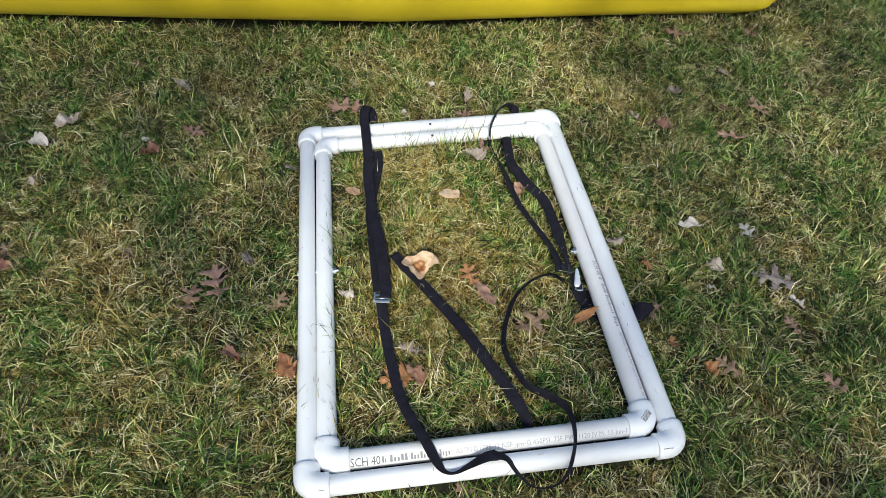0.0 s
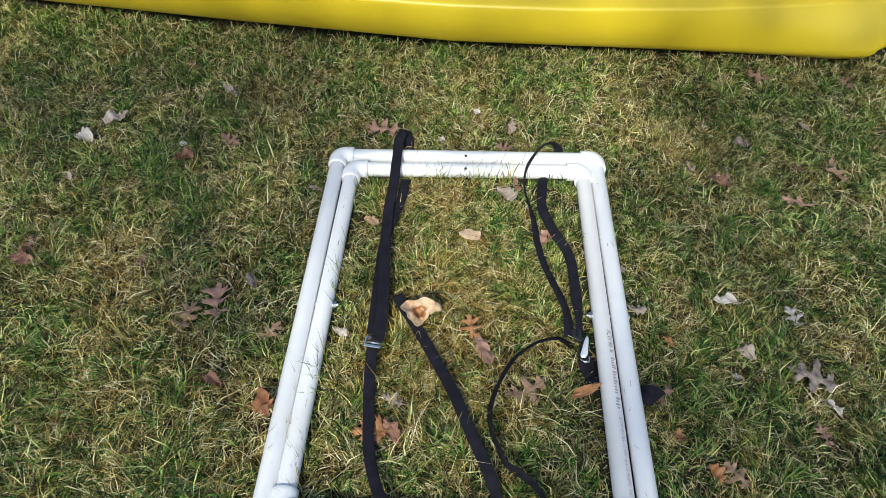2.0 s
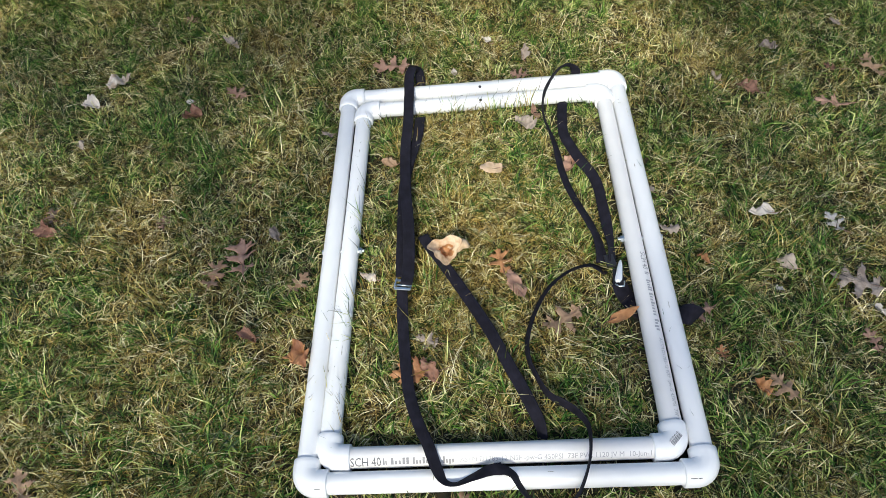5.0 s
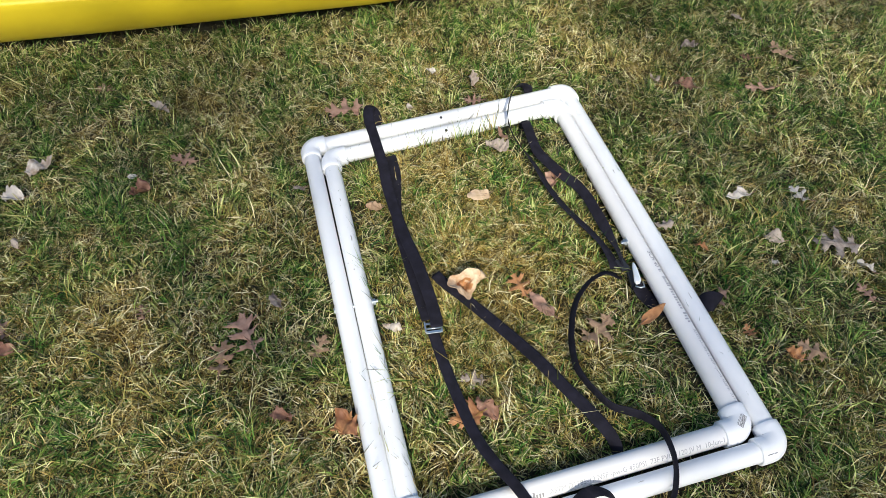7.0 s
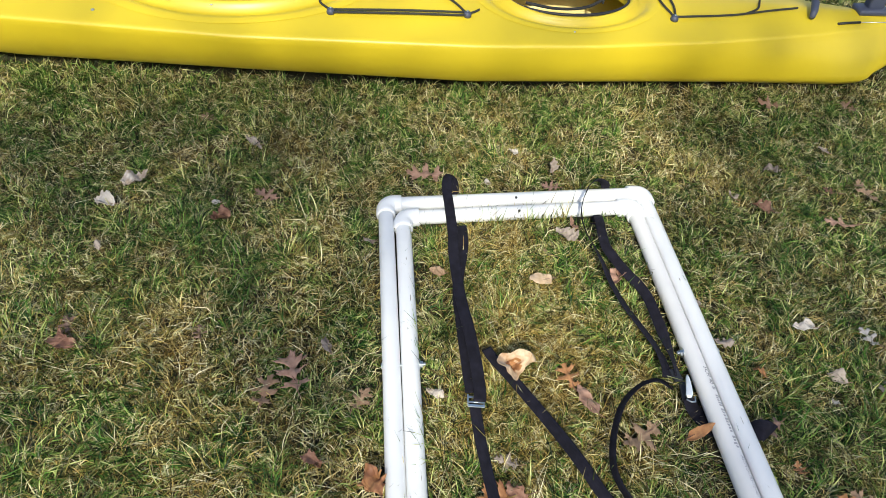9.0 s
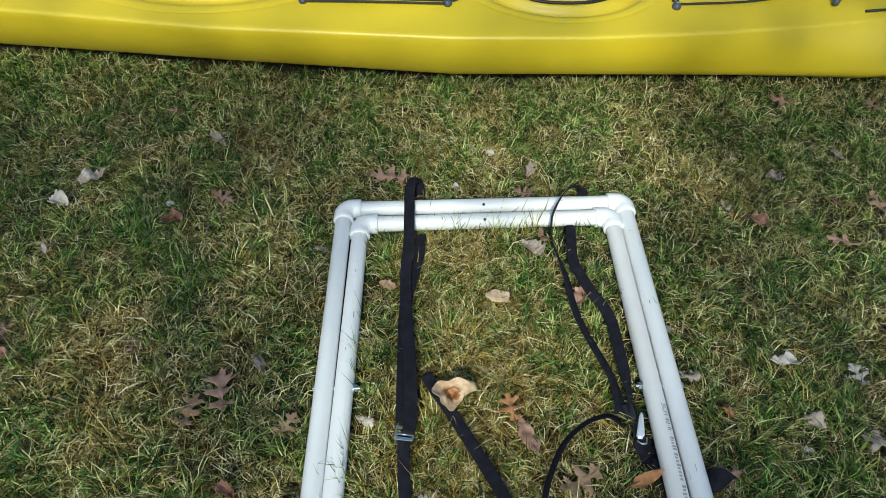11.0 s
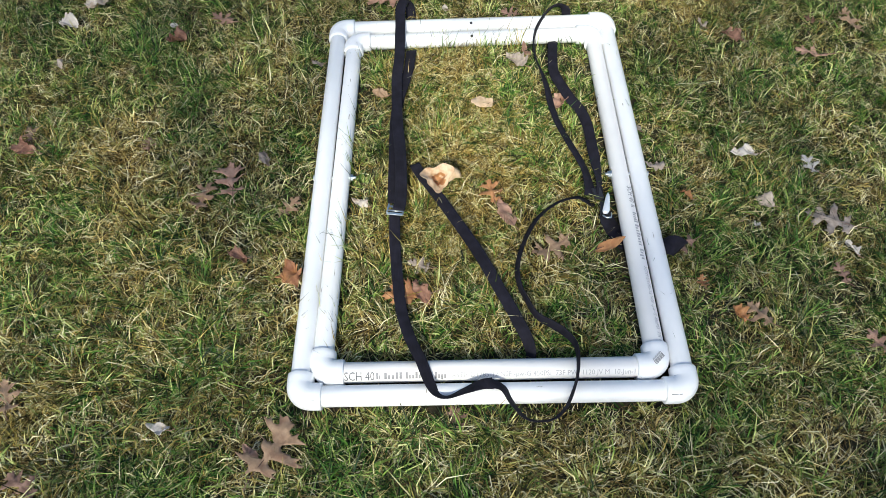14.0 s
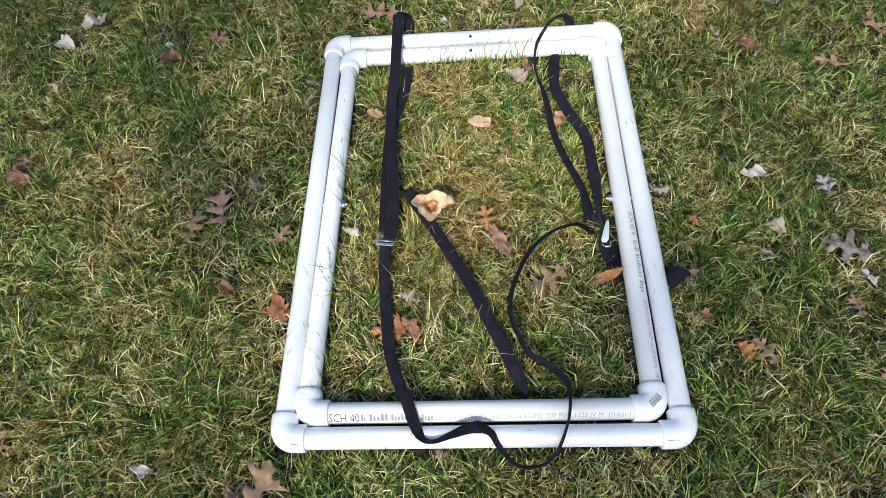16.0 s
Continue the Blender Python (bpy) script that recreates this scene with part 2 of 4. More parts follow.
def tube(bm, pts, radius, sides=14, caps=True):
    """A round tube along pts; radius a number, or one for each point."""
    pts = [Vector(p) for p in pts]
    rad = radius if hasattr(radius, "__len__") else [radius] * len(pts)
    rings = []
    for p, (t, side, up), r in zip(pts, path_frames(pts), rad):
        rings.append([bm.verts.new(p + r * (math.cos(a) * side + math.sin(a) * up)) for a in (2 * math.pi * k / sides for k in range(sides))])
    for a, b in zip(rings, rings[1:]):
        for k in range(sides):
            bm.faces.new((a[k], a[(k + 1) % sides], b[(k + 1) % sides], b[k]))
    if caps:
        bm.faces.new(rings[0][::-1])
        bm.faces.new(rings[-1])
    return bm


def spline(keys, step=0.004):
    """Catmull-Rom through rows of numbers, the first three of them a place."""
    k = np.array(keys, float)
    k = np.vstack([2 * k[0] - k[1], k, 2 * k[-1] - k[-2]])
    out = []
    for i in range(1, len(k) - 2):
        n = max(2, int(np.linalg.norm(k[i + 1][:3] - k[i][:3]) / step))
        for u in np.arange(n) / n:
            a, b, c, d = k[i - 1], k[i], k[i + 1], k[i + 2]
            out.append(0.5 * (2 * b + (c - a) * u + (2 * a - 5 * b + 4 * c - d) * u * u + (3 * b - a - 3 * c + d) * u ** 3))
    out.append(k[-2])
    return np.array(out)


def ribbon(bm, keys, width=0.0205, thick=0.0016):
    """A webbing band through rows (x, y, z, twist): twist 0 lies flat, 90 stands on its edge."""
    rows = spline(keys)
    rings = []
    for i, r in enumerate(rows):
        t = Vector(rows[min(i + 1, len(rows) - 1)][:3] - rows[max(i - 1, 0)][:3]).normalized()
        side = t.cross(Vector((0, 0, 1)))
        if side.length < 0.25 and rings:
            side = last
        side = (side - t * side.dot(t)).normalized()
        if rings and side.dot(last) < 0:
            side = -side
        last = side
        nrm = side.cross(t)
        a = radians(r[3])
        s2, n2 = math.cos(a) * side + math.sin(a) * nrm, math.cos(a) * nrm - math.sin(a) * side
        p = Vector(r[:3])
        h, w = thick / 2, width / 2
        prof = ((-w, -h * .4), (-w * .92, -h), (0, -h), (w * .92, -h), (w, -h * .4), (w, h * .4), (w * .92, h), (0, h), (-w * .92, h), (-w, h * .4))
        rings.append([bm.verts.new(p + u * s2 + v * n2) for u, v in prof])
    n = len(rings[0])
    for a, b in zip(rings, rings[1:]):
        for k in range(n):
            bm.faces.new((a[k], a[(k + 1) % n], b[(k + 1) % n], b[k]))
    bm.faces.new(rings[0][::-1])
    bm.faces.new(rings[-1])
    return bm


def box(bm, size, m=Matrix(), bevel=0.0):
    made = bmesh.ops.create_cube(bm, size=1.0, matrix=m @ Matrix.Diagonal((*size, 1)))
    if bevel:
        edges = list({e for v in made["verts"] for e in v.link_edges})
        bmesh.ops.bevel(bm, geom=edges, offset=bevel, segments=2, affect="EDGES", profile=0.6)
    return bm


# ---- ground ----
GROUND_Z = 0.012


def ground():
    bm = bmesh.new()
    xs = sorted(set([-400, -60, -12, -5, -3] + [round(-2 + 0.04 * i, 3) for i in range(106)] + [3, 5, 12, 60, 400]))
    ys = sorted(set([-400, -60, -12, -5, -2, -1] + [round(-0.6 + 0.04 * i, 3) for i in range(86)] + [4, 6, 12, 60, 400]))
    grid = [[bm.verts.new((x, y, GROUND_Z + 0.004 * noise.noise(Vector((x * 7, y * 7, 0.3))) * (abs(x) < 5 and abs(y) < 5))) for x in xs] for y in ys]
    for a, b in zip(grid, grid[1:]):
        for i in range(len(xs) - 1):
            bm.faces.new((a[i], a[i + 1], b[i + 1], b[i]))
    return tagged(part("ground", bm, SOIL), "dark soil and thatch under a patchy lawn", "ground", kind="structure")


ground()

# ---- folding stand of white pipe ----
PIPE_R, ELBOW_R, REACH = 0.0167, 0.0212, 0.036
# corners of the pipe axes, anticlockwise from the near left one; the right-hand pipes are a little longer than the left-hand ones
CORNERS = {"outer": ((-0.2974, 0.0108), (0.3056, 0.0123), (0.3063, 0.8951), (-0.2953, 0.8775)),
           "inner": ((-0.2654, 0.0491), (0.2682, 0.0522), (0.2723, 0.8518), (-0.2581, 0.8333))}
SIDES = {"near": (0, 1), "right": (1, 2), "far": (3, 2), "left": (0, 3)}
STAND_Z = 0.034
STAND_AT = pose(0, 0, STAND_Z + 0.004, -0.485, -0.318, 0)
stand = thing("folding_pipe_stand", "two nested white plastic pipe rectangles bolted together, lying on the lawn", "pipe stand", STAND_AT)


def pipe(a, b, mat, name="pipe"):
    bm = bmesh.new()
    a, b = Vector(a), Vector(b)
    n = 24
    tube(bm, [a.lerp(b, i / n) for i in range(n + 1)], PIPE_R, 28)
    return part(name, bm, mat, stand)


def axis(key, side):
    """One end of a pipe's axis, and the way along it."""
    a, b = (Vector((*CORNERS[key][k], 0)) for k in SIDES[side])
    return a, (b - a).normalized()


def elbow(corner, one, two):
    """A moulded elbow at a corner; its sockets reach along the ways one and two, each with a raised lip and a mould seam's step."""
    bend = 0.020
    pts, rad = [], []
    lip = ((REACH, PIPE_R + 0.0002), (REACH, ELBOW_R - 0.0010), (REACH - 0.0010, ELBOW_R), (REACH - 0.009, ELBOW_R + 0.0001), (bend, ELBOW_R))
    for d, r in lip:
        pts.append(corner + one * d)
        rad.append(r)
    for k in range(1, 12):
        a = math.pi / 2 * k / 12
        pts.append(corner + one * bend * (1 - math.sin(a)) + two * bend * (1 - math.cos(a)))
        rad.append(ELBOW_R + 0.0006 * math.sin(2 * a))
    for d, r in reversed(lip):
        pts.append(corner + two * d)
        rad.append(r)
    bm = bmesh.new()
    tube(bm, pts, rad, 32)
    return part("elbow", bm, FITTING, stand, "glossy white moulded elbow")


pipes = {}
for key in ("outer", "inner"):
    c = [Vector((*q, 0)) for q in CORNERS[key]]
    for k in range(4):
        elbow(c[k], (c[k - 3] - c[k]).normalized(), (c[k - 1] - c[k]).normalized())
    for side, (i, j) in SIDES.items():
        way = (c[j] - c[i]).normalized() * 0.012
        pipes[key, side] = pipe(c[i] + way, c[j] - way, PVC_PRINTED if key == "inner" and side in ("near", "right") else PVC)


def wrap_on_pipe(ob, origin, along, roll, radius=PIPE_R):
    """Lays flat print (x along the pipe, y across it) round a pipe whose axis runs through origin."""
    along = Vector(along)
    bm = bmesh.new()
    bm.from_mesh(ob.data)
    for k in range(-8, 9):
        bmesh.ops.bisect_plane(bm, geom=[*bm.verts, *bm.edges, *bm.faces], plane_co=(0, k * 0.0014, 0), plane_no=(0, 1, 0))
    bm.to_mesh(ob.data)
    bm.free()
    side = Vector((0, 0, 1)).cross(along)
    for v in ob.data.vertices:
        a = radians(roll) + v.co.y / radius
        v.co = Vector(origin) + along * v.co.x + (radius + 0.0003) * (math.cos(a) * Vector((0, 0, 1)) + math.sin(a) * side)


def printed(text, size, x, origin, along, roll, mat, parent, stretch=1.0):
    cu = bpy.data.curves.new("print", "FONT")
    cu.body, cu.size, cu.align_y, cu.resolution_u = text, size, "CENTER", 2
    tmp = new("print", cu)
    me = bpy.data.meshes.new_from_object(tmp.evaluated_get(bpy.context.evaluated_depsgraph_get()))
    bpy.data.objects.remove(tmp)
    for v in me.vertices:
        v.co.x = v.co.x * stretch + x
    me.materials.clear()
    me.materials.append(mat)
    ob = new("print", me)
    ob.parent = parent
    wrap_on_pipe(ob, origin, along, roll)
    return ob


def bars(words, height, origin, along, roll, mat, parent):
    """Words that stand as plain bars, one for each letter: a word's start, width, letters, and which of them stand tall (1) or reach below (2)."""
    bm = bmesh.new()
    for x, w, n, forms in words:
        for i, form in enumerate(forms):
            u0, u1 = x + w * i / n, x + w * (i + (0.72 if form == "1" else 0.6)) / n
            lo, hi = -0.36 - 0.2 * (form == "2"), 0.52 if form == "1" else 0.2
            bm.faces.new([bm.verts.new(p) for p in ((u0, height * lo, 0), (u1, height * lo, 0), (u1, height * hi, 0), (u0, height * hi, 0))])
    ob = part("print", bm, mat, parent, shade=False)
    wrap_on_pipe(ob, origin, along, roll)
    return ob


near = (Vector((0, 0.0506, 0)), axis("inner", "near")[1])
printed("SCH 40", 0.0200, -0.2285, *near, -47, INK, pipes["inner", "near"], 0.76)
bars(((-0.1780, 0.008, 2, "10"), (-0.1655, 0.0297, 5, "10011"), (-0.1320, 0.0405, 8, "10010000"), (-0.0860, 0.0190, 4, "1020")), 0.0120, *near, -47, INK_MID, pipes["inner", "near"])
printed("ASTM D1785-12 NSF -pw-G 450PSI  73F PVC 1120 JV M  10-Jun-1", 0.0118, -0.0600, *near, -47, INK_PALE, pipes["inner", "near"], 0.901)
down = (Vector((0.2680, 0, 0)), -axis("inner", "right")[1])
printed("SCH 40", 0.0150, -0.4055, *down, 26, INK_MID, pipes["inner", "right"], 0.80)
bars(((-0.3620, 0.007, 2, "10"), (-0.3452, 0.0237, 5, "10011"), (-0.3176, 0.0470, 8, "10010000"), (-0.2657, 0.0240, 4, "1020")), 0.0098, *down, 26, INK_PALE, pipes["inner", "right"])
printed("ASTM D1785-12 NSF -pw-G 450PSI  73F PVC", 0.0090, -0.2300, *down, 26, INK_PALE, pipes["inner", "right"], 0.9)

# moulding marks on the elbows: a small printed block, and two dark scuffs
bm = bmesh.new()
ix, iy = CORNERS["inner"][1]
cx, cy = ix - 0.020, iy + 0.020
for i in range(13):
    for lo, hi in ((-0.0052, 0.0018), (0.0030, 0.0040 + 0.0008 * (i % 3))):
        quad = []
        for u, v in ((i * 0.0017, lo), (i * 0.0017 + 0.0009, lo), (i * 0.0017 + 0.0009, hi), (i * 0.0017, hi)):
            u -= 0.011
            px, py = ix - 0.003 + 0.72 * u - 0.69 * v, iy + 0.006 + 0.69 * u + 0.72 * v
            d = abs(math.hypot(px - cx, py - cy) - 0.020)
            quad.append(bm.verts.new((px, py, math.sqrt(max(1e-6, ELBOW_R ** 2 - d * d)) + 0.0012)))
        bm.faces.new(quad)
part("print", bm, INK, stand, "small printed block on an elbow", shade=False)
for x, words in ((-0.2794, (0.010,)), (0.2756, (0.010, 0.005))):
    bm = bmesh.new()
    for w in words:
        bm.faces.new([bm.verts.new(p) for p in ((x, -0.0007, 0), (x + w, -0.0004, 0), (x + w, 0.0006, 0), (x, 0.0005, 0))])
        x += w + 0.0015
    scuff = part("print", bm, INK, stand, shade=False)
    wrap_on_pipe(scuff, (0, 0.0115, 0), axis("outer", "near")[1], -38, ELBOW_R)


def hex_ring(bm, r, x0, x1, y, z=0.0):
    a = [bm.verts.new((x0, y + r * math.cos(k * math.pi / 3), z + r * math.sin(k * math.pi / 3))) for k in range(6)]
    b = [bm.verts.new((x1, y + r * math.cos(k * math.pi / 3), z + r * math.sin(k * math.pi / 3))) for k in range(6)]
    for k in range(6):
        bm.faces.new((a[k], a[(k + 1) % 6], b[(k + 1) % 6], b[k]))
    bm.faces.new(a[::-1])
    bm.faces.new(b)
    bmesh.ops.bevel(bm, geom=list(bm.edges), offset=0.0005, segments=1, affect="EDGES")
    return bm


for s, xo, xi in ((-1, -0.2963, -0.2617), (1, 0.3060, 0.2702)):
    y = 0.447
    end_in, end_out = xi - s * (PIPE_R + 0.011), xo + s * (PIPE_R + 0.0005)
    bm = bmesh.new()
    turns = [((end_in + (end_out - end_in) * i / 60), 0.0031 + 0.0003 * (i % 2)) for i in range(61)]
    tube(bm, [(x, y, 0) for x, _ in turns], [r for _, r in turns], 12)
    bolt = part("bolt", bm, ZINC, stand, "zinc-plated threaded bolt")
    part("nut", hex_ring(bmesh.new(), 0.0068, xi - s * (PIPE_R + 0.001), xi - s * (PIPE_R + 0.0065), y), ZINC, bolt, shade=False)
    part("bolt_head", hex_ring(bmesh.new(), 0.0058, xo + s * (PIPE_R - 0.001), xo + s * (PIPE_R + 0.0022), y), ZINC, bolt, shade=False)
    bm = bmesh.new()
    tube(bm, [(xi - s * PIPE_R * 0.99, y, 0), (xi - s * (PIPE_R + 0.0014), y, 0)], 0.0095, 24)
    part("washer", bm, ZINC, bolt)

# a seam line and dirt marks on the pipes
def smudge(x, length, width, origin, along, roll, parent, seed):
    rnd = random.Random(seed)
    bm = bmesh.new()
    top = [(x + length * i / 8, width * rnd.uniform(0.2, 1.0) * math.sin(math.pi * (i + 0.6) / 9.2)) for i in range(9)]
    bm.faces.new([bm.verts.new((a, b, 0)) for a, b in top] + [bm.verts.new((a, -b * 0.7, 0)) for a, b in reversed(top)])
    ob = part("dirt_mark", bm, GRIME, parent, shade=False)
    wrap_on_pipe(ob, origin, along, roll)


GRIME = material("dried_soil", (0.34, 0.32, 0.28), 0.9)[0]
for x, ln, w, roll, sd in ((-0.60, 0.016, 0.0018, 20, 1), (-0.52, 0.006, 0.0012, -8, 2), (-0.70, 0.009, 0.0016, 5, 3), (-0.24, 0.020, 0.0010, 25, 4)):
    smudge(x, ln, w, (-0.2656, 0, 0), -axis("inner", "left")[1], roll, pipes["inner", "left"], sd)
for x, ln, w, roll, sd in ((-0.62, 0.010, 0.0012, -20, 5), (-0.30, 0.014, 0.0010, -12, 6)):
    smudge(x, ln, w, (0.3056, 0, 0), -axis("outer", "right")[1], roll, pipes["outer", "right"], sd)
for x, ln, w, roll, sd in ((-0.10, 0.0012, 0.011, -5, 7), (0.07, 0.010, 0.0010, 10, 8)):
    smudge(x, ln, w, (0, 0.0115, 0), axis("outer", "near")[1], roll, pipes["outer", "near"], sd)

# drilled holes in the far pipes: flat black discs paint their shaded insides, nothing is cut
for x, y in ((0.002, 0.8863), (0.002, 0.8424)):
    bm = bmesh.new()
    c = Vector((x, y - PIPE_R * 0.55, PIPE_R * 0.86))
    nrm = Vector((0, -0.54, 0.84))
    bmesh.ops.create_circle(bm, cap_ends=True, radius=0.0032, segments=16, matrix=Matrix.Translation(c) @ nrm.to_track_quat("Z", "Y").to_matrix().to_4x4())
    part("drilled_hole", bm, BLACK, stand)

# ---- webbing straps ----
strap_a = thing("webbing_strap", "black webbing strap looped round the pipes with a steel buckle", "strap", group="straps on the stand")
LOOP_A = [(-0.1490, 0.3490, 0.0615, 0), (-0.1462, 0.3680, 0.0610, 0), (-0.1455, 0.3900, 0.060, 0), (-0.1456, 0.4266, 0.059, 4), (-0.1474, 0.4686, 0.058, 6), (-0.1504, 0.5123, 0.057, 6), (-0.1551, 0.5588, 0.055, 4), (-0.1578, 0.6069, 0.053, 4), (-0.1594, 0.6559, 0.053, 3),
          (-0.1595, 0.7058, 0.054, 2), (-0.1559, 0.7566, 0.056, 0), (-0.1559, 0.8280, 0.0575, 0), (-0.1559, 0.8560, 0.0565, 0), (-0.1567, 0.8860, 0.0565, 0), (-0.1557, 0.9110, 0.061, 0), (-0.1480, 0.9330, 0.063, 0), (-0.1400, 0.9420, 0.052, 0),
          (-0.1350, 0.9350, 0.035, 0), (-0.1335, 0.9050, 0.014, 0), (-0.1330, 0.8550, 0.01, 0), (-0.1320, 0.8150, 0.015, 0), (-0.1317, 0.7978, 0.036, -4), (-0.1331, 0.7641, 0.044, -6), (-0.1353, 0.7316, 0.047, -8), (-0.1435, 0.6904, 0.047, -8),
          (-0.1548, 0.6407, 0.046, -6), (-0.1606, 0.5882, 0.045, 0), (-0.1610, 0.5429, 0.046, 0), (-0.1606, 0.4770, 0.047, 0), (-0.1600, 0.4141, 0.048, 0), (-0.1590, 0.3733, 0.05, 0)]
part("webbing", ribbon(bmesh.new(), LOOP_A, 0.0218), WEBBING, strap_a)
TAIL_A = [(-0.1570, 0.3556, 0.053, 0), (-0.1560, 0.3240, 0.050, 0), (-0.1545, 0.2833, 0.049, 6), (-0.1490, 0.2191, 0.048, 10), (-0.1398, 0.1481, 0.050, 12), (-0.1244, 0.0967, 0.056, 14), (-0.1079, 0.0592, 0.0600, 18),
          (-0.0959, 0.0257, 0.0605, 25), (-0.0845, 0.0046, 0.0590, 45), (-0.0677, -0.0014, 0.0590, 58), (-0.0426, 0.0069, 0.0610, 45), (-0.0154, 0.0169, 0.0625, 20), (0.0025, 0.0193, 0.0610, 5)]
part("webbing", ribbon(bmesh.new(), TAIL_A, 0.0195), WEBBING, strap_a)
END_A = [(-0.1216, 0.4645, 0.050, 0), (-0.1098, 0.4425, 0.047, 0), (-0.0823, 0.3994, 0.046, -6), (-0.0411, 0.3275, 0.046, -10), (-0.0099, 0.2709, 0.045, -14), (0.0100, 0.2272, 0.046, -18), (0.0268, 0.1876, 0.046, -12),
         (0.0385, 0.1628, 0.046, -12), (0.0525, 0.1293, 0.046, -18), (0.0640, 0.1020, 0.042, -34), (0.0690, 0.0850, 0.034, -44), (0.0690, 0.0710, 0.024, -44), (0.0643, 0.0531, 0.014, -30), (0.0584, 0.0282, 0.012, 0), (0.0485, 0.0043, 0.012, 0)]
part("webbing", ribbon(bmesh.new(), END_A, 0.0205), WEBBING, strap_a)


def buckle(parent, m):
    """A flat steel frame: a broad front bar, two side arms and a cross bar under the band."""
    bm = bmesh.new()
    box(bm, (0.0290, 0.0062, 0.0024), m @ pose(0, -0.0115, 0.0060, -18, 0, 0), 0.0009)
    box(bm, (0.0290, 0.0040, 0.0022), m @ pose(0, 0.0125, -0.0060), 0.0008)
    for s in (-1, 1):
        box(bm, (0.0028, 0.0250, 0.0026), m @ pose(s * 0.0140, 0.0008, 0.0022 - 0.0022 * s, -14, 0, 0), 0.0009)
    part("buckle", bm, ZINC, parent, "flat steel frame buckle", shade=False)
    bm = bmesh.new()
    tube(bm, [m @ Vector(p) for p in ((-0.0138, -0.003, 0.0035), (0.0138, -0.003, 0.0035))], 0.0017, 10)
    return part("buckle_bar", bm, ZINC, parent)


buckle(strap_a, pose(-0.1545, 0.3525, 0.0545, 0, 0, -7))

strap_b = thing("webbing_strap", "black webbing strap looped over two pipes, with chrome cam lever", "strap", group="straps on the stand")
LOOP_B = [(0.2031, 0.3888, 0.046, 10), (0.2056, 0.4036, 0.046, -16), (0.2031, 0.4425, 0.047, -30), (0.1939, 0.4783, 0.047, -28), (0.1786, 0.5206, 0.048, -28), (0.1648, 0.5650, 0.048, -31), (0.1551, 0.6163, 0.049, -35), (0.1511, 0.6691, 0.05, -42),
          (0.1443, 0.7113, 0.052, -54), (0.1347, 0.7537, 0.055, -66), (0.1340, 0.7953, 0.06, -78), (0.1430, 0.8330, 0.0655, -86), (0.1654, 0.8781, 0.0660, -100), (0.1800, 0.8985, 0.0665, -114), (0.1975, 0.9110, 0.0655, -124), (0.2120, 0.9100, 0.0600, -112),
          (0.2190, 0.9080, 0.0440, -90), (0.2020, 0.8980, 0.0160, -40), (0.1850, 0.8500, 0.01, 0), (0.1740, 0.8180, 0.016, 0), (0.1793, 0.8159, 0.04, 0), (0.1747, 0.7811, 0.048, -4), (0.1720, 0.7572, 0.049, -8), (0.1709, 0.7134, 0.048, -18),
          (0.1824, 0.6761, 0.047, -26), (0.1961, 0.6389, 0.047, -28), (0.2134, 0.6029, 0.047, -28), (0.2215, 0.5685, 0.047, -28), (0.2233, 0.5298, 0.047, -26), (0.2246, 0.4931, 0.046, -20), (0.2254, 0.4579, 0.045, 20), (0.2259, 0.4237, 0.044, 45),
          (0.2236, 0.3890, 0.044, 40)]
part("webbing", ribbon(bmesh.new(), LOOP_B), WEBBING, strap_b)
TAIL_B = [(0.2106, 0.3715, 0.036, -30), (0.1933, 0.3855, 0.038, -30), (0.1768, 0.3868, 0.042, -40), (0.1414, 0.3712, 0.048, -50), (0.1009, 0.3344, 0.051, -55), (0.0702, 0.2773, 0.052, -62), (0.0565, 0.2290, 0.052, -66), (0.0580, 0.1975, 0.052, -76),
          (0.0645, 0.1770, 0.052, -80), (0.0815, 0.1400, 0.052, -76), (0.1060, 0.1215, 0.053, -68), (0.1230, 0.1080, 0.054, -72), (0.1383, 0.0827, 0.058, -80), (0.1366, 0.0455, 0.0660, -84), (0.1276, 0.0129, 0.0660, -82), (0.1130, -0.0161, 0.052, -74), (0.0909, -0.0322, 0.041, -68),
          (0.0558, -0.0317, 0.041, -62), (0.0332, -0.0117, 0.050, -52), (0.0179, 0.0103, 0.0620, -38), (-0.0005, 0.0179, 0.0635, -12), (-0.0125, 0.0184, 0.0610, 0)]
part("webbing", ribbon(bmesh.new(), TAIL_B, 0.0170), WEBBING, strap_b)
END_B = [(0.2260, 0.3499, 0.044, 20), (0.2395, 0.3300, 0.026, 10), (0.2640, 0.3059, 0.014, 0), (0.2936, 0.2898, 0.014, 0), (0.3145, 0.2836, 0.030, 5), (0.3256, 0.2784, 0.044, -12), (0.3384, 0.2733, 0.050, -30), (0.3482, 0.2693, 0.044, -50)]
part("webbing", ribbon(bmesh.new(), END_B, 0.036), WEBBING, strap_b)
bm = bmesh.new()
box(bm, (0.018, 0.036, 0.010), pose(0.230, 0.363, 0.038, 4, -12, -8), 0.003)
box(bm, (0.018, 0.026, 0.006), pose(0.219, 0.393, 0.045, 0, 10, 10), 0.002)
cam_body = part("cam_buckle", bm, BLACK, strap_b, "black cam buckle body", shade=False)
bm = bmesh.new()
rows = []
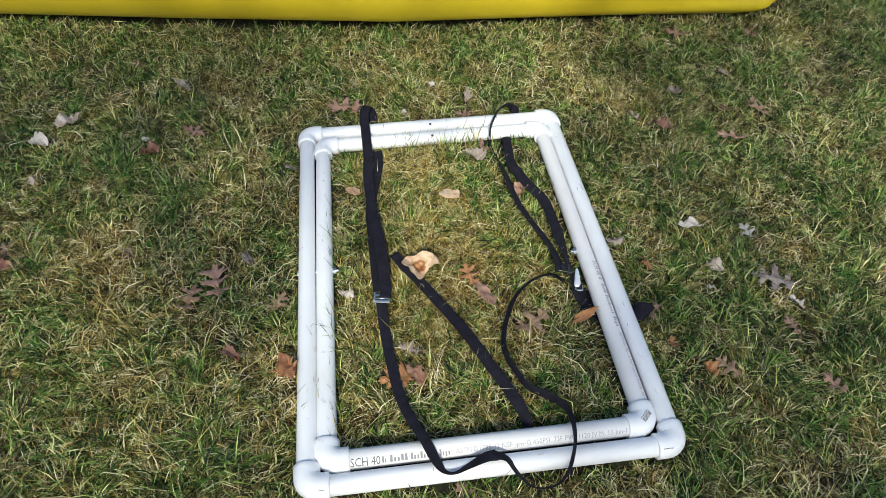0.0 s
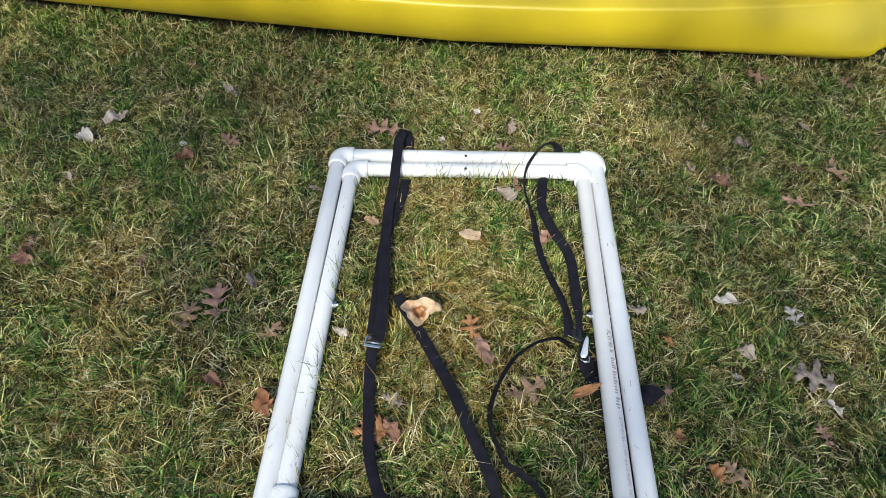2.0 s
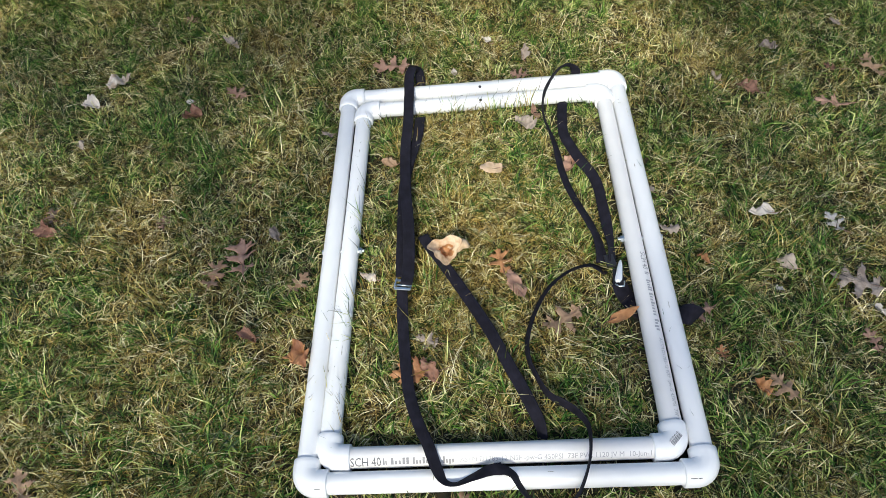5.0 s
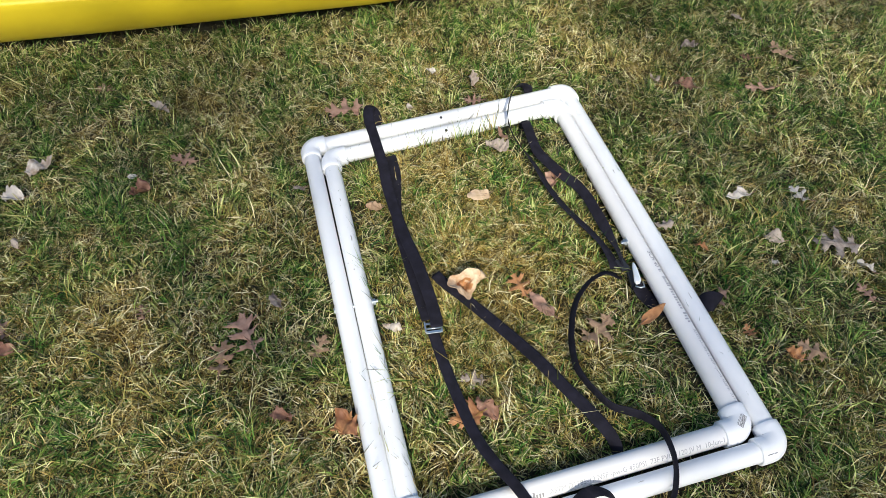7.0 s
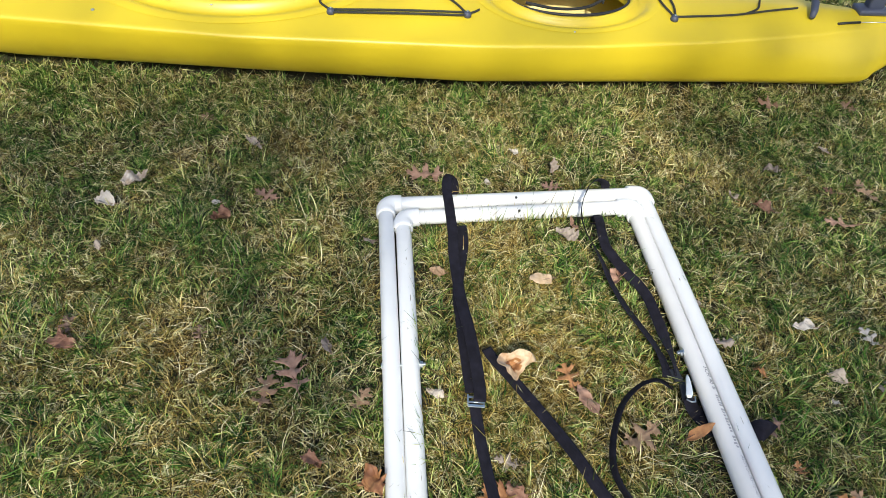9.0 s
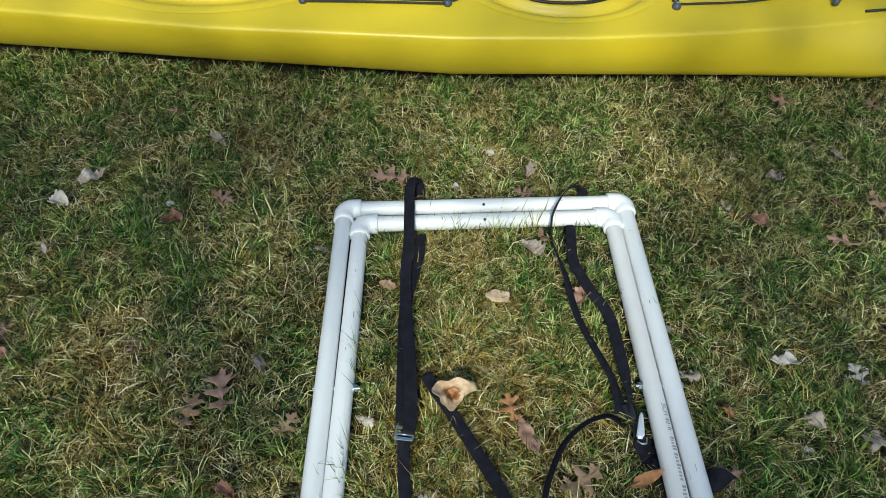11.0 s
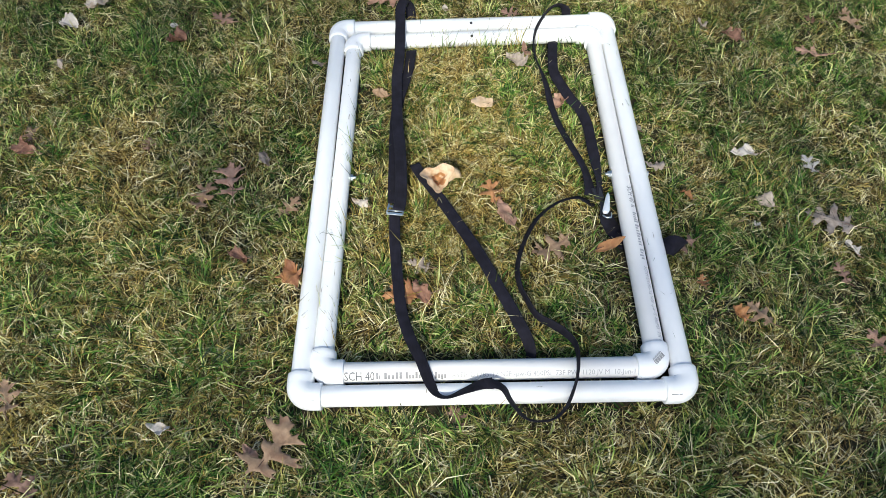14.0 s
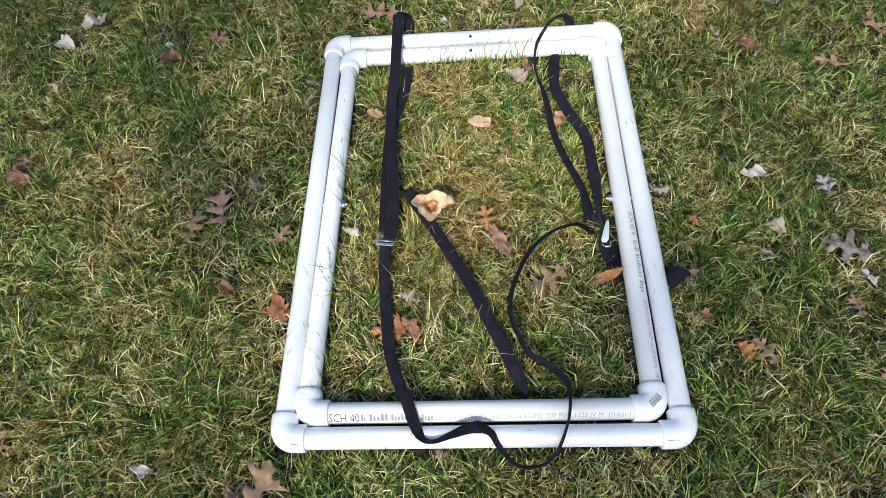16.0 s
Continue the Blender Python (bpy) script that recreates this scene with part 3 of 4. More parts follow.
for i in range(9):
    u = i / 8
    w = (0.0024 + 0.0046 * u ** 0.8) * min(1.0, 0.45 + 4.4 * (1 - u)) * min(1.0, 0.6 + 4 * u)
    c = Vector((0.2350 - 0.011 * u, 0.386 - 0.046 * u, 0.0560 + 0.0025 * math.sin(3.0 * u)))
    rows.append([bm.verts.new(c + Vector((w * k, 0.0, 0.0016 * (1 - k * k) + lift))) for lift in (0.0, -0.003) for k in (-1, -.5, 0, .5, 1)])
for a, b in zip(rows, rows[1:]):
    for k in range(4):
        bm.faces.new((a[k], a[k + 1], b[k + 1], b[k]))
        bm.faces.new((a[5 + k + 1], a[5 + k], b[5 + k], b[5 + k + 1]))
    bm.faces.new((a[0], b[0], b[5], a[5]))
    bm.faces.new((a[4], a[9], b[9], b[4]))
for a in (rows[0], rows[-1]):
    bm.faces.new((a[0], a[1], a[2], a[3], a[4], a[9], a[8], a[7], a[6], a[5]))
part("cam_lever", bm, CHROME, cam_body, "bright chrome cam lever")
bm = bmesh.new()
tube(bm, [(0.219, 0.339, 0.052), (0.226, 0.333, 0.053), (0.234, 0.334, 0.052), (0.236, 0.344, 0.052)], 0.0016, 8)
part("pin", bm, ZINC, cam_body)

# ---- kayak ----
KAYAK_AT = (-0.0287, 0.0125, -1.21)            # x, y and turn
kayak = thing("kayak", "yellow plastic kayak resting on grass, with deck cords and hatches", "kayak", pose(*KAYAK_AT[:2], 0, 0, 0, KAYAK_AT[2]))
# x, y of the lower side, y of the sheer, z of the sheer, y of the middle, z of the keel, z of the deck's crown
STATIONS = np.array([
    (-2.45, 1.640, 1.640, 0.290, 1.650, 0.240, 0.290), (-2.30, 1.620, 1.560, 0.270, 1.645, 0.100, 0.290), (-1.90, 1.560, 1.455, 0.235, 1.625, 0.025, 0.280), (-1.25, 1.450, 1.350, 0.200, 1.590, 0.010, 0.262),
    (-0.65, 1.392, 1.290, 0.190, 1.555, 0.010, 0.246), (-0.05, 1.344, 1.264, 0.188, 1.515, 0.010, 0.236), (0.27, 1.352, 1.273, 0.188, 1.498, 0.010, 0.232), (0.60, 1.363, 1.306, 0.188, 1.480, 0.010, 0.228),
    (0.88, 1.368, 1.350, 0.188, 1.462, 0.010, 0.223), (1.01, 1.366, 1.376, 0.188, 1.453, 0.010, 0.219), (1.09, 1.374, 1.394, 0.188, 1.447, 0.012, 0.216), (1.17, 1.399, 1.410, 0.188, 1.443, 0.046, 0.212), (1.235, 1.418, 1.424, 0.187, 1.441, 0.086, 0.205), (1.280, 1.432, 1.434, 0.180, 1.440, 0.120, 0.188)])


def station(x):
    return [float(np.interp(x, STATIONS[:, 0], STATIONS[:, i])) for i in range(1, 7)]


def hull_ring(x):
    yb, ys, zs, cl, zk, zd = station(x)
    hb, hs = cl - yb, cl - ys
    side = []
    z1 = max(0.066, zk + 0.35 * (zs - zk))   # height of the rounded bilge
    z1 = 0.066 if zk < 0.02 else z1
    hm = hb + 0.038 * min(1.0, hb / 0.08)
    side.append((0.0, zk))
    for k in range(1, 10):                   # keel to bilge
        u = k / 9
        side.append((hm * u, zk + (z1 - zk) * u ** 2.6))
    for k in range(1, 9):                    # full-bellied side, up to the sheer
        u = k / 8
        side.append((hm + (hs - hm) * u ** 0.9 + 0.011 * min(1.0, hb / 0.08) * math.sin(math.pi * u), z1 + (zs - z1) * u))
    side.append((hs - 0.001, zs + 0.0045))
    side.append((hs - 0.005, zs + 0.0085))
    for k in range(1, 31):                   # deck
        u = k / 30
        side.append(((hs - 0.005) * (1 - u), zs + 0.0085 + (zd - zs - 0.0085) * (1 - (1 - u) ** 1.6)))
    near_side = [(cl - h, z) for h, z in side]
    far_side = [(cl + h, z) for h, z in side[-2:0:-1]]
    return [(x, y, z) for y, z in near_side + far_side]


HATCHES = ((0.215, 1.478, 0.190, 0.118), (-0.680, 1.555, 0.30, 0.165))   # x, y, half length, half width


def hull():
    bm = bmesh.new()
    xs = np.concatenate([np.linspace(-2.45, -1.5, 16), np.linspace(-1.45, 1.0, 240), np.linspace(1.01, 1.280, 24)])
    rings = [[bm.verts.new(p) for p in hull_ring(float(x))] for x in xs]
    n = len(rings[0])
    for a, b in zip(rings, rings[1:]):
        for k in range(n):
            c = (a[k].co + b[(k + 1) % n].co) / 2
            if c.z > 0.198 and any(((c.x - hx) / hl) ** 2 + ((c.y - hy) / hw) ** 2 < 1.62 for hx, hy, hl, hw in HATCHES):
                continue
            bm.faces.new((a[k], a[(k + 1) % n], b[(k + 1) % n], b[k]))
    bm.faces.new(rings[0][::-1])
    bm.faces.new(rings[-1])
    return part("hull", bm, YELLOW, kayak, "glossy yellow moulded hull and deck")


def deck_z(x, y):
    yb, ys, zs, cl, zk, zd = station(x)
    u = 1 - min(1.0, abs(y - cl) / max(1e-4, cl - ys - 0.005))
    return zs + 0.0085 + (zd - zs - 0.0085) * (1 - (1 - u) ** 1.6)


hull()
for hx, hy, hl, hw in HATCHES:
    bm = bmesh.new()
    rows = []
    for k in range(64):
        a = 2 * math.pi * k / 64
        prof = ((1.37, 0.0010), (1.30, 0.0035), (1.235, 0.0030), (1.18, -0.005), (1.12, -0.013), (1.05, -0.011), (1.00, 0.000), (0.965, 0.008), (0.94, 0.008), (0.915, 0.001), (0.90, -0.03))
        rows.append([])
        for s, dz in prof:
            x, y = hx + hl * s * math.cos(a), hy + hw * s * math.sin(a)
            rows[-1].append(bm.verts.new((x, y, deck_z(x, y) + dz)))
    for a, b in zip(rows, rows[1:] + rows[:1]):
        for i in range(len(a) - 1):
            bm.faces.new((a[i], a[i + 1], b[i + 1], b[i]))
    rim = part("coaming", bm, YELLOW, kayak, "yellow rim of an open hatch in a shallow recess")
    bm = bmesh.new()
    tube(bm, [(hx + hl * 0.9 * math.cos(2 * math.pi * k / 48), hy + hw * 0.9 * math.sin(2 * math.pi * k / 48), deck_z(hx, hy - hw) + 0.012) for k in range(49)], 0.004, 8)
    part("gasket", bm, BLACK, rim)

# pads and cords on the deck
PADS = ((-0.420, 1.374), (-0.069, 1.372), (0.490, 1.380), (-0.420, 1.66), (-0.069, 1.63), (0.490, 1.57))


def cord(pts, r=0.0028):
    rows = spline([(*p, 0) for p in pts], 0.01)
    return part("deck_cord", tube(bmesh.new(), [r_[:3] for r_ in rows], r, 8), CORD, kayak, "thin black elastic cord")


for x, y in PADS:
    z = deck_z(x, y)
    bm = bmesh.new()
    tube(bm, [(x, y, z - 0.002), (x, y, z + 0.004), (x, y, z + 0.010), (x, y, z + 0.013)], (0.0105, 0.0110, 0.0085, 0.004), 16)
    pad = part("deck_pad", bm, BLUE_GREY, kayak, "dark round deck pad for a cord")
    bm = bmesh.new()
    tube(bm, [(x, y, z + 0.0125), (x, y, z + 0.0145)], 0.003, 10)
    part("rivet", bm, ZINC, pad)


def over(x, y, up=0.006):
    return (x, y, deck_z(x, y) + up)


cord([over(-0.420, 1.368), over(-0.25, 1.366, 0.008), over(-0.069, 1.366)])
cord([over(-0.420, 1.378), over(-0.25, 1.378, 0.008), over(-0.069, 1.378)])
cord([over(-0.420, 1.374), over(-0.45, 1.42), over(-0.40, 1.52), over(-0.069, 1.63)])
cord([over(-0.069, 1.372), over(-0.12, 1.44), over(-0.25, 1.55), over(-0.42, 1.66)])
cord([over(-0.069, 1.372), over(-0.050, 1.380), over(-0.036, 1.390)])
cord([over(0.490, 1.385), over(0.470, 1.44), over(0.465, 1.50), over(0.490, 1.57)])
cord([over(0.494, 1.385), over(0.500, 1.43), over(0.496, 1.50), over(0.492, 1.57)])
cord([over(0.490, 1.385), over(0.53, 1.387), over(0.66, 1.400), over(0.78, 1.425), over(0.86, 1.44)])
cord([over(0.70, 1.408), over(0.74, 1.43), over(0.76, 1.47)])
cord([(0.09, 1.42, 0.235), (0.17, 1.405, 0.228), (0.25, 1.41, 0.23), (0.31, 1.44, 0.245), (0.34, 1.48, 0.26)], 0.004)
cord([(0.30, 1.425, 0.235), (0.315, 1.46, 0.26), (0.32, 1.52, 0.265)], 0.003)

bm = bmesh.new()
tube(bm, [over(0.885, 1.398, 0.010), over(0.895, 1.415, 0.016), over(0.905, 1.44, 0.022), over(0.91, 1.465, 0.026)], (0.007, 0.010, 0.0105, 0.008), 12)
part("carry_toggle", bm, BLUE_GREY, kayak, "dark carrying toggle")
bm = bmesh.new()
tube(bm, [over(0.965, 1.392, 0.003), over(1.0, 1.397, 0.004), over(1.035, 1.402, 0.004)], 0.0035, 8)
part("cable_sleeve", bm, BLACK, kayak)
bm = bmesh.new()
tube(bm, [over(1.03, 1.402, 0.004), over(1.15, 1.414, 0.005), over(1.272, 1.432, 0.006)], 0.0012, 6)
part("rudder_cable", bm, ZINC, kayak, "thin steel rudder cable")
bm = bmesh.new()
box(bm, (0.090, 0.050, 0.018), pose(1.085, 1.453, deck_z(1.085, 1.453) + 0.005), 0.007)
box(bm, (0.045, 0.030, 0.060), pose(1.090, 1.455, deck_z(1.085, 1.453) + 0.040), 0.006)
rest = part("rudder_rest", bm, BLUE_GREY, kayak, "dark rudder rest on the stern")
bm = bmesh.new()
prof = [(0.72, 0.012), (0.80, 0.045), (1.0, 0.055), (1.25, 0.040), (1.36, 0.020), (1.36, -0.012), (1.2, -0.02), (0.9, -0.022), (0.74, -0.014)]
front = [bm.verts.new((x, 1.500, deck_z(1.0, 1.455) + 0.085 + z)) for x, z in prof]
back = [bm.verts.new((x, 1.512, deck_z(1.0, 1.455) + 0.085 + z)) for x, z in prof]
bm.faces.new(front)
bm.faces.new(back[::-1])
for i in range(len(prof)):
    j = (i + 1) % len(prof)
    bm.faces.new((front[i], back[i], back[j], front[j]))
part("rudder_blade", bm, BLACK, rest, "black folded rudder blade", shade=False)

# rivets and the decal along the sheer
for x, y in ((0.208, 1.322), (-1.005, 1.37), (-0.83, 1.41), (-0.72, 1.395)):
    bm = bmesh.new()
    z = deck_z(x, y)
    tube(bm, [(x, y, z - 0.001), (x, y, z + 0.001), (x, y, z + 0.0022)], (0.0048, 0.0045, 0.002), 12)
    part("rivet", bm, ZINC, kayak)
bm = bmesh.new()
q = [(-1.20, 1.405), (-1.085, 1.400), (-1.085, 1.440), (-1.20, 1.445)]
bm.faces.new([bm.verts.new((x, y, deck_z(x, y) + 0.0015)) for x, y in q])
decal = part("decal", bm, DECAL, kayak, "white decal patch", shade=False)
bm = bmesh.new()
for i in range(3):
    x = -1.19 + 0.034 * i
    q = [(x, 1.410), (x + 0.024, 1.409), (x + 0.026, 1.434), (x + 0.002, 1.435)]
    bm.faces.new([bm.verts.new((a, b, deck_z(a, b) + 0.003)) for a, b in q])
part("decal_mark", bm, DECAL_INK, decal, shade=False)

# ---- fallen leaves ----
OAK_HALF = ((0.012, 0.00), (0.03, 0.08), (0.10, 0.13), (0.22, 0.13), (0.34, 0.17), (0.24, 0.20), (0.27, 0.26), (0.15, 0.24), (0.075, 0.29), (0.07, 0.33), (0.16, 0.38), (0.30, 0.41), (0.40, 0.42), (0.52, 0.50), (0.40, 0.50), (0.42, 0.58), (0.31, 0.53),
            (0.26, 0.56), (0.14, 0.53), (0.085, 0.56), (0.08, 0.60), (0.15, 0.66), (0.27, 0.71), (0.40, 0.80), (0.28, 0.79), (0.27, 0.86), (0.18, 0.80), (0.11, 0.80), (0.09, 0.83), (0.13, 0.90), (0.16, 0.96), (0.08, 0.93), (0.01, 1.0))


def outline(kind, rnd):
    """Half an outline, as rows of (x, y), from the stalk to the tip, for a leaf one long and one wide."""
    if kind == "oak":                       # no two lobes alike; now and then one has broken off
        wide, push = rnd.uniform(0.85, 1.12), [rnd.uniform(0.8, 1.15) for _ in range(4)]
        if rnd.random() < 0.3:
            push[rnd.randrange(4)] = 0.35
        return [(max(0.004, x * wide * push[min(3, int(y * 4 / 1.15))] * rnd.uniform(0.93, 1.07)), y + rnd.uniform(-0.012, 0.012)) for x, y in OAK_HALF]
    if kind == "torn":
        pts = ((0.25, 0.0), (0.42, 0.05), (0.46, 0.2), (0.42, 0.4), (0.5, 0.6), (0.44, 0.8), (0.30, 0.86), (0.22, 0.95), (0.05, 1.0))
        spread = 0.14
    elif kind == "crumpled":
        pts = [(0.02 + 0.5 * math.sin(math.pi * (k / 11) ** 0.9) ** 0.7, k / 11) for k in range(12)]
        spread = 0.38
    else:
        pts = [(0.02 + 0.5 * math.sin(math.pi * (k / 9) ** 0.85) ** 0.8, k / 9) for k in range(10)]
        spread = 0.14
    rows = spline([(x * rnd.uniform(1 - spread, 1 + spread * 0.6), y, 0, 0) for x, y in pts], 0.05)
    return [(max(0.004, r[0] * rnd.uniform(0.95, 1.04)), r[1]) for r in rows]


def leaf_mesh(kind, length, width, curl, seed):
    """A dry leaf along +y: a lobed, a plain or a crumpled outline, bent about its midrib and its length."""
    rnd = random.Random(seed)
    bm = bmesh.new()
    rim = [(x, y) for x, y in outline(kind, rnd)] + [(-x, y) for x, y in reversed(outline(kind, rnd))]
    bend = rnd.uniform(-0.12, 0.12)
    verts = [bm.verts.new((x + bend * (y - 0.5) ** 2 * 4, y - 0.5, 0)) for x, y in rim]
    edges = [bm.edges.new((verts[i - 1], verts[i])) for i in range(len(verts))]
    bmesh.ops.triangle_fill(bm, use_beauty=True, edges=edges)
    bmesh.ops.subdivide_edges(bm, edges=[e for e in bm.edges if e.calc_length() > 0.07], cuts=3, use_grid_fill=True)
    bmesh.ops.triangulate(bm, faces=bm.faces)
    wav, twist, lift = rnd.uniform(0, 9), rnd.uniform(-1, 1), rnd.uniform(0.3, 1.0)
    for v in bm.verts:
        x, t = v.co.x, v.co.y
        z = curl * (abs(x) ** 1.6 * width * 0.9 * (lift if x > 0 else 1.2 - lift) + t * t * length * 0.5) + 0.012 * twist * x * t
        nz = noise.noise(Vector((x * width * 55 + wav, (t + 0.5) * length * 55, seed * 0.37)))
        z += nz * (0.004 + 0.009 * curl) * (1.7 if kind == "crumpled" else 1.0)
        z += 0.0014 * max(0.0, 1 - abs(x) * 22)                          # the raised midrib
        if kind == "crumpled":
            z += (0.004 + 0.004 * curl) * (1 - 2 * abs(noise.noise(Vector((x * width * 90, t * length * 90, seed * 1.7)))))
            z += 0.9 * curl * width * max(0.0, abs(x) - 0.18) * (0.8 + 0.4 * math.sin(4 * t + wav))
            x *= 0.8 + 0.35 * nz
            t += 0.08 * nz
        v.co = (x * width, t * length, z)
    return bm


def fallen_leaf(kind, tone, x, y, length, turn, curl=0.5, z=0.034, tilt=(0, 0), width=0.0, label=""):
    fallen_leaf.count += 1
    seed = fallen_leaf.count
    width = width or length * (0.82 if kind == "oak" else 0.66)
    ob = part("fallen_leaf", leaf_mesh(kind, length, width, curl, seed), LEAF[tone])
    thick = ob.modifiers.new("thickness", "SOLIDIFY")
    thick.thickness = 0.0005
    ob.matrix_world = pose(x, y, z, tilt[0], tilt[1], turn)
    words = {"oak": "lobed dry oak leaf", "plain": "plain oval dry leaf", "crumpled": "crumpled dry leaf", "torn": "torn, nearly square dry leaf"}[kind]
    colour = {"tan": "tan", "brown": "brown", "orange": "orange-brown", "red": "red-brown", "rose": "rosy brown", "olive": "yellow-green", "grey": "grey", "pale": "pale whitish", "straw": "straw-coloured"}[tone]
    tagged(ob, label or f"{colour} {words} lying on the grass", "leaf", "fallen leaves")
    bm = bmesh.new()
    r0 = -length / 2
    zz = curl * 0.25 * length * 0.55
    tube(bm, [(0, r0 + length * 0.30, zz * .3 + 0.0008), (0, r0, zz + 0.0006), (0.002, r0 - length * 0.1, zz + 0.002), (0.004, r0 - length * 0.2, zz + 0.003)], (0.0004, 0.0009, 0.0008, 0.0006), 6)
    part("stalk", bm, LEAF["brown"], ob)
    return ob


fallen_leaf.count = 0
LEAVES = []
# outline, tone, x, y, length, turn, curl, height, tilt
LEAVES += [
    ("oak", "rose", -0.203, 0.966, 0.092, 82, 0.25, 0.040, (0, 0), 0.088), ("crumpled", "pale", -0.856, 0.967, 0.062, -58, 0.55), ("crumpled", "pale", -0.904, 0.894, 0.052, 70, 0.7),
    ("plain", "pale", -0.668, 0.889, 0.020, 80, 0.4), ("crumpled", "red", -0.651, 0.842, 0.044, 120, 0.7, 0.036, (0, 0), 0.026), ("crumpled", "grey", -0.886, 0.764, 0.030, 30, 0.7),
    ("oak", "brown", -0.560, 0.911, 0.060, 60, 0.6), ("oak", "rose", -0.470, 0.445, 0.090, 12, 0.25), ("oak", "tan", -0.517, 0.407, 0.068, -12, 0.3),
    ("crumpled", "grey", -0.414, 0.496, 0.034, 20, 0.5, 0.030), ("oak", "tan", -0.352, 0.380, 0.052, -35, 0.4), ("crumpled", "red", -0.885, 0.519, 0.060, 70, 0.6),
    ("oak", "brown", -0.891, 0.570, 0.050, 20, 0.4, 0.028), ("oak", "brown", -0.650, 0.541, 0.038, 10, 0.4, 0.028), ("crumpled", "orange", -0.332, 0.227, 0.052, 25, 0.35, 0.040, (0, -14), 0.044),
    ("crumpled", "red", -0.431, 0.271, 0.038, 70, 0.8), ("oak", "tan", -0.754, 0.018, 0.062, 20, 0.3), ("crumpled", "pale", -0.505, -0.036, 0.038, 78, 0.5),
    ("oak", "tan", -0.326, -0.071, 0.100, -32, 0.25, 0.046, (0, 0), 0.105), ("oak", "orange", -0.132, 0.189, 0.086, 92, 0.4, 0.036, (0, 0), 0.052), ("crumpled", "red", -0.109, 0.192, 0.046, 30, 0.5, 0.036), ("torn", "straw", 0.016, 0.642, 0.046, 82, 0.3),
    ("crumpled", "grey", 0.095, 0.757, 0.056, 48, 0.6, 0.038, (0, 0), 0.038), ("plain", "tan", 0.047, 0.711, 0.030, 40, 0.6), ("crumpled", "tan", -0.195, 0.667, 0.032, 80, 0.5, 0.030),
    ("oak", "orange", 0.023, 0.405, 0.060, 10, 0.5, 0.038), ("plain", "rose", 0.045, 0.357, 0.066, 22, 0.5, 0.036, (0, 12), 0.030), ("oak", "tan", 0.124, 0.280, 0.082, 118, 0.45, 0.038, (0, 0), 0.062),
    ("plain", "orange", 0.2240, 0.2790, 0.060, -68, 0.40, 0.048, (8, -6), 0.020), ("crumpled", "rose", 0.172, 0.640, 0.058, 150, 0.5, 0.030, (0, 0), 0.038), ("crumpled", "brown", 0.118, 0.802, 0.034, 30, 0.6, 0.028, (30, 0)),
    ("crumpled", "grey", 0.108, 0.990, 0.036, 10, 0.7, 0.046, (55, 10)), ("oak", "brown", 0.092, 0.923, 0.044, 70, 0.5), ("crumpled", "pale", 0.024, 1.047, 0.030, 40, 0.6),
    ("plain", "pale", -0.055, 0.945, 0.020, 10, 0.5), ("crumpled", "pale", 0.517, 0.490, 0.054, 84, 0.4, 0.040, (0, 0), 0.026), ("oak", "pale", 0.645, 0.467, 0.050, 20, 0.5),
    ("oak", "grey", 0.641, 0.337, 0.092, 64, 0.25), ("oak", "tan", 0.457, 0.143, 0.054, 35, 0.5, 0.040), ("crumpled", "orange", 0.423, 0.147, 0.034, 30, 0.5, 0.038),
    ("crumpled", "grey", 0.530, 0.378, 0.038, 50, 0.5), ("plain", "olive", 0.463, 0.342, 0.030, 70, 0.4, 0.028), ("crumpled", "pale", 0.505, 0.331, 0.018, 20, 0.4, 0.028),
    ("oak", "rose", 0.742, 0.774, 0.080, 74, 0.5, 0.042, (0, 0), 0.040), ("oak", "tan", 0.859, 0.882, 0.080, 5, 0.5, 0.044), ("crumpled", "grey", 0.664, 0.972, 0.042, 78, 0.5),
    ("crumpled", "grey", 0.524, 0.880, 0.032, 20, 0.5), ("crumpled", "red", 0.588, 0.840, 0.054, 52, 0.4, 0.030), ("oak", "red", 0.785, 0.895, 0.044, 60, 0.5, 0.030),
    ("crumpled", "grey", 0.340, 0.466, 0.042, 70, 0.4), ("oak", "brown", 0.355, 0.290, 0.056, 100, 0.4), ("plain", "grey", 0.323, 0.568, 0.026, 20, 0.5),
    ("oak", "orange", 0.377, 0.210, 0.028, 0, 0.5), ("crumpled", "pale", 0.657, 0.272, 0.036, 20, 0.5), ("oak", "brown", 0.627, 0.224, 0.044, 10, 0.4, 0.030),
    ("crumpled", "pale", -0.221, 0.384, 0.036, 60, 0.5), ("crumpled", "grey", -0.333, 0.760, 0.026, 80, 0.4), ("crumpled", "orange", 0.391, 0.400, 0.030, 40, 0.5, 0.026),
    ("oak", "grey", -0.112, 0.254, 0.044, 70, 0.3, 0.024), ("crumpled", "grey", -0.606, 1.097, 0.038, 60, 0.5), ("oak", "brown", -0.054, -0.022, 0.044, 20, 0.4, 0.022),
    ("crumpled", "grey", 0.837, 1.046, 0.032, 30, 0.5), ("oak", "brown", 0.777, 1.255, 0.075, 70, 0.5), ("oak", "brown", 1.008, 1.238, 0.056, 10, 0.5),
    ("crumpled", "brown", -0.362, -0.077, 0.036, 40, 0.4, 0.028),
    ("oak", "brown", 0.641, 0.094, 0.052, 30, 0.4), ("oak", "brown", -0.686, -0.119, 0.064, 50, 0.3), ("oak", "brown", -0.735, 1.212, 0.042, 50, 0.4, 0.028),
]
for row in LEAVES:
    fallen_leaf(*row)


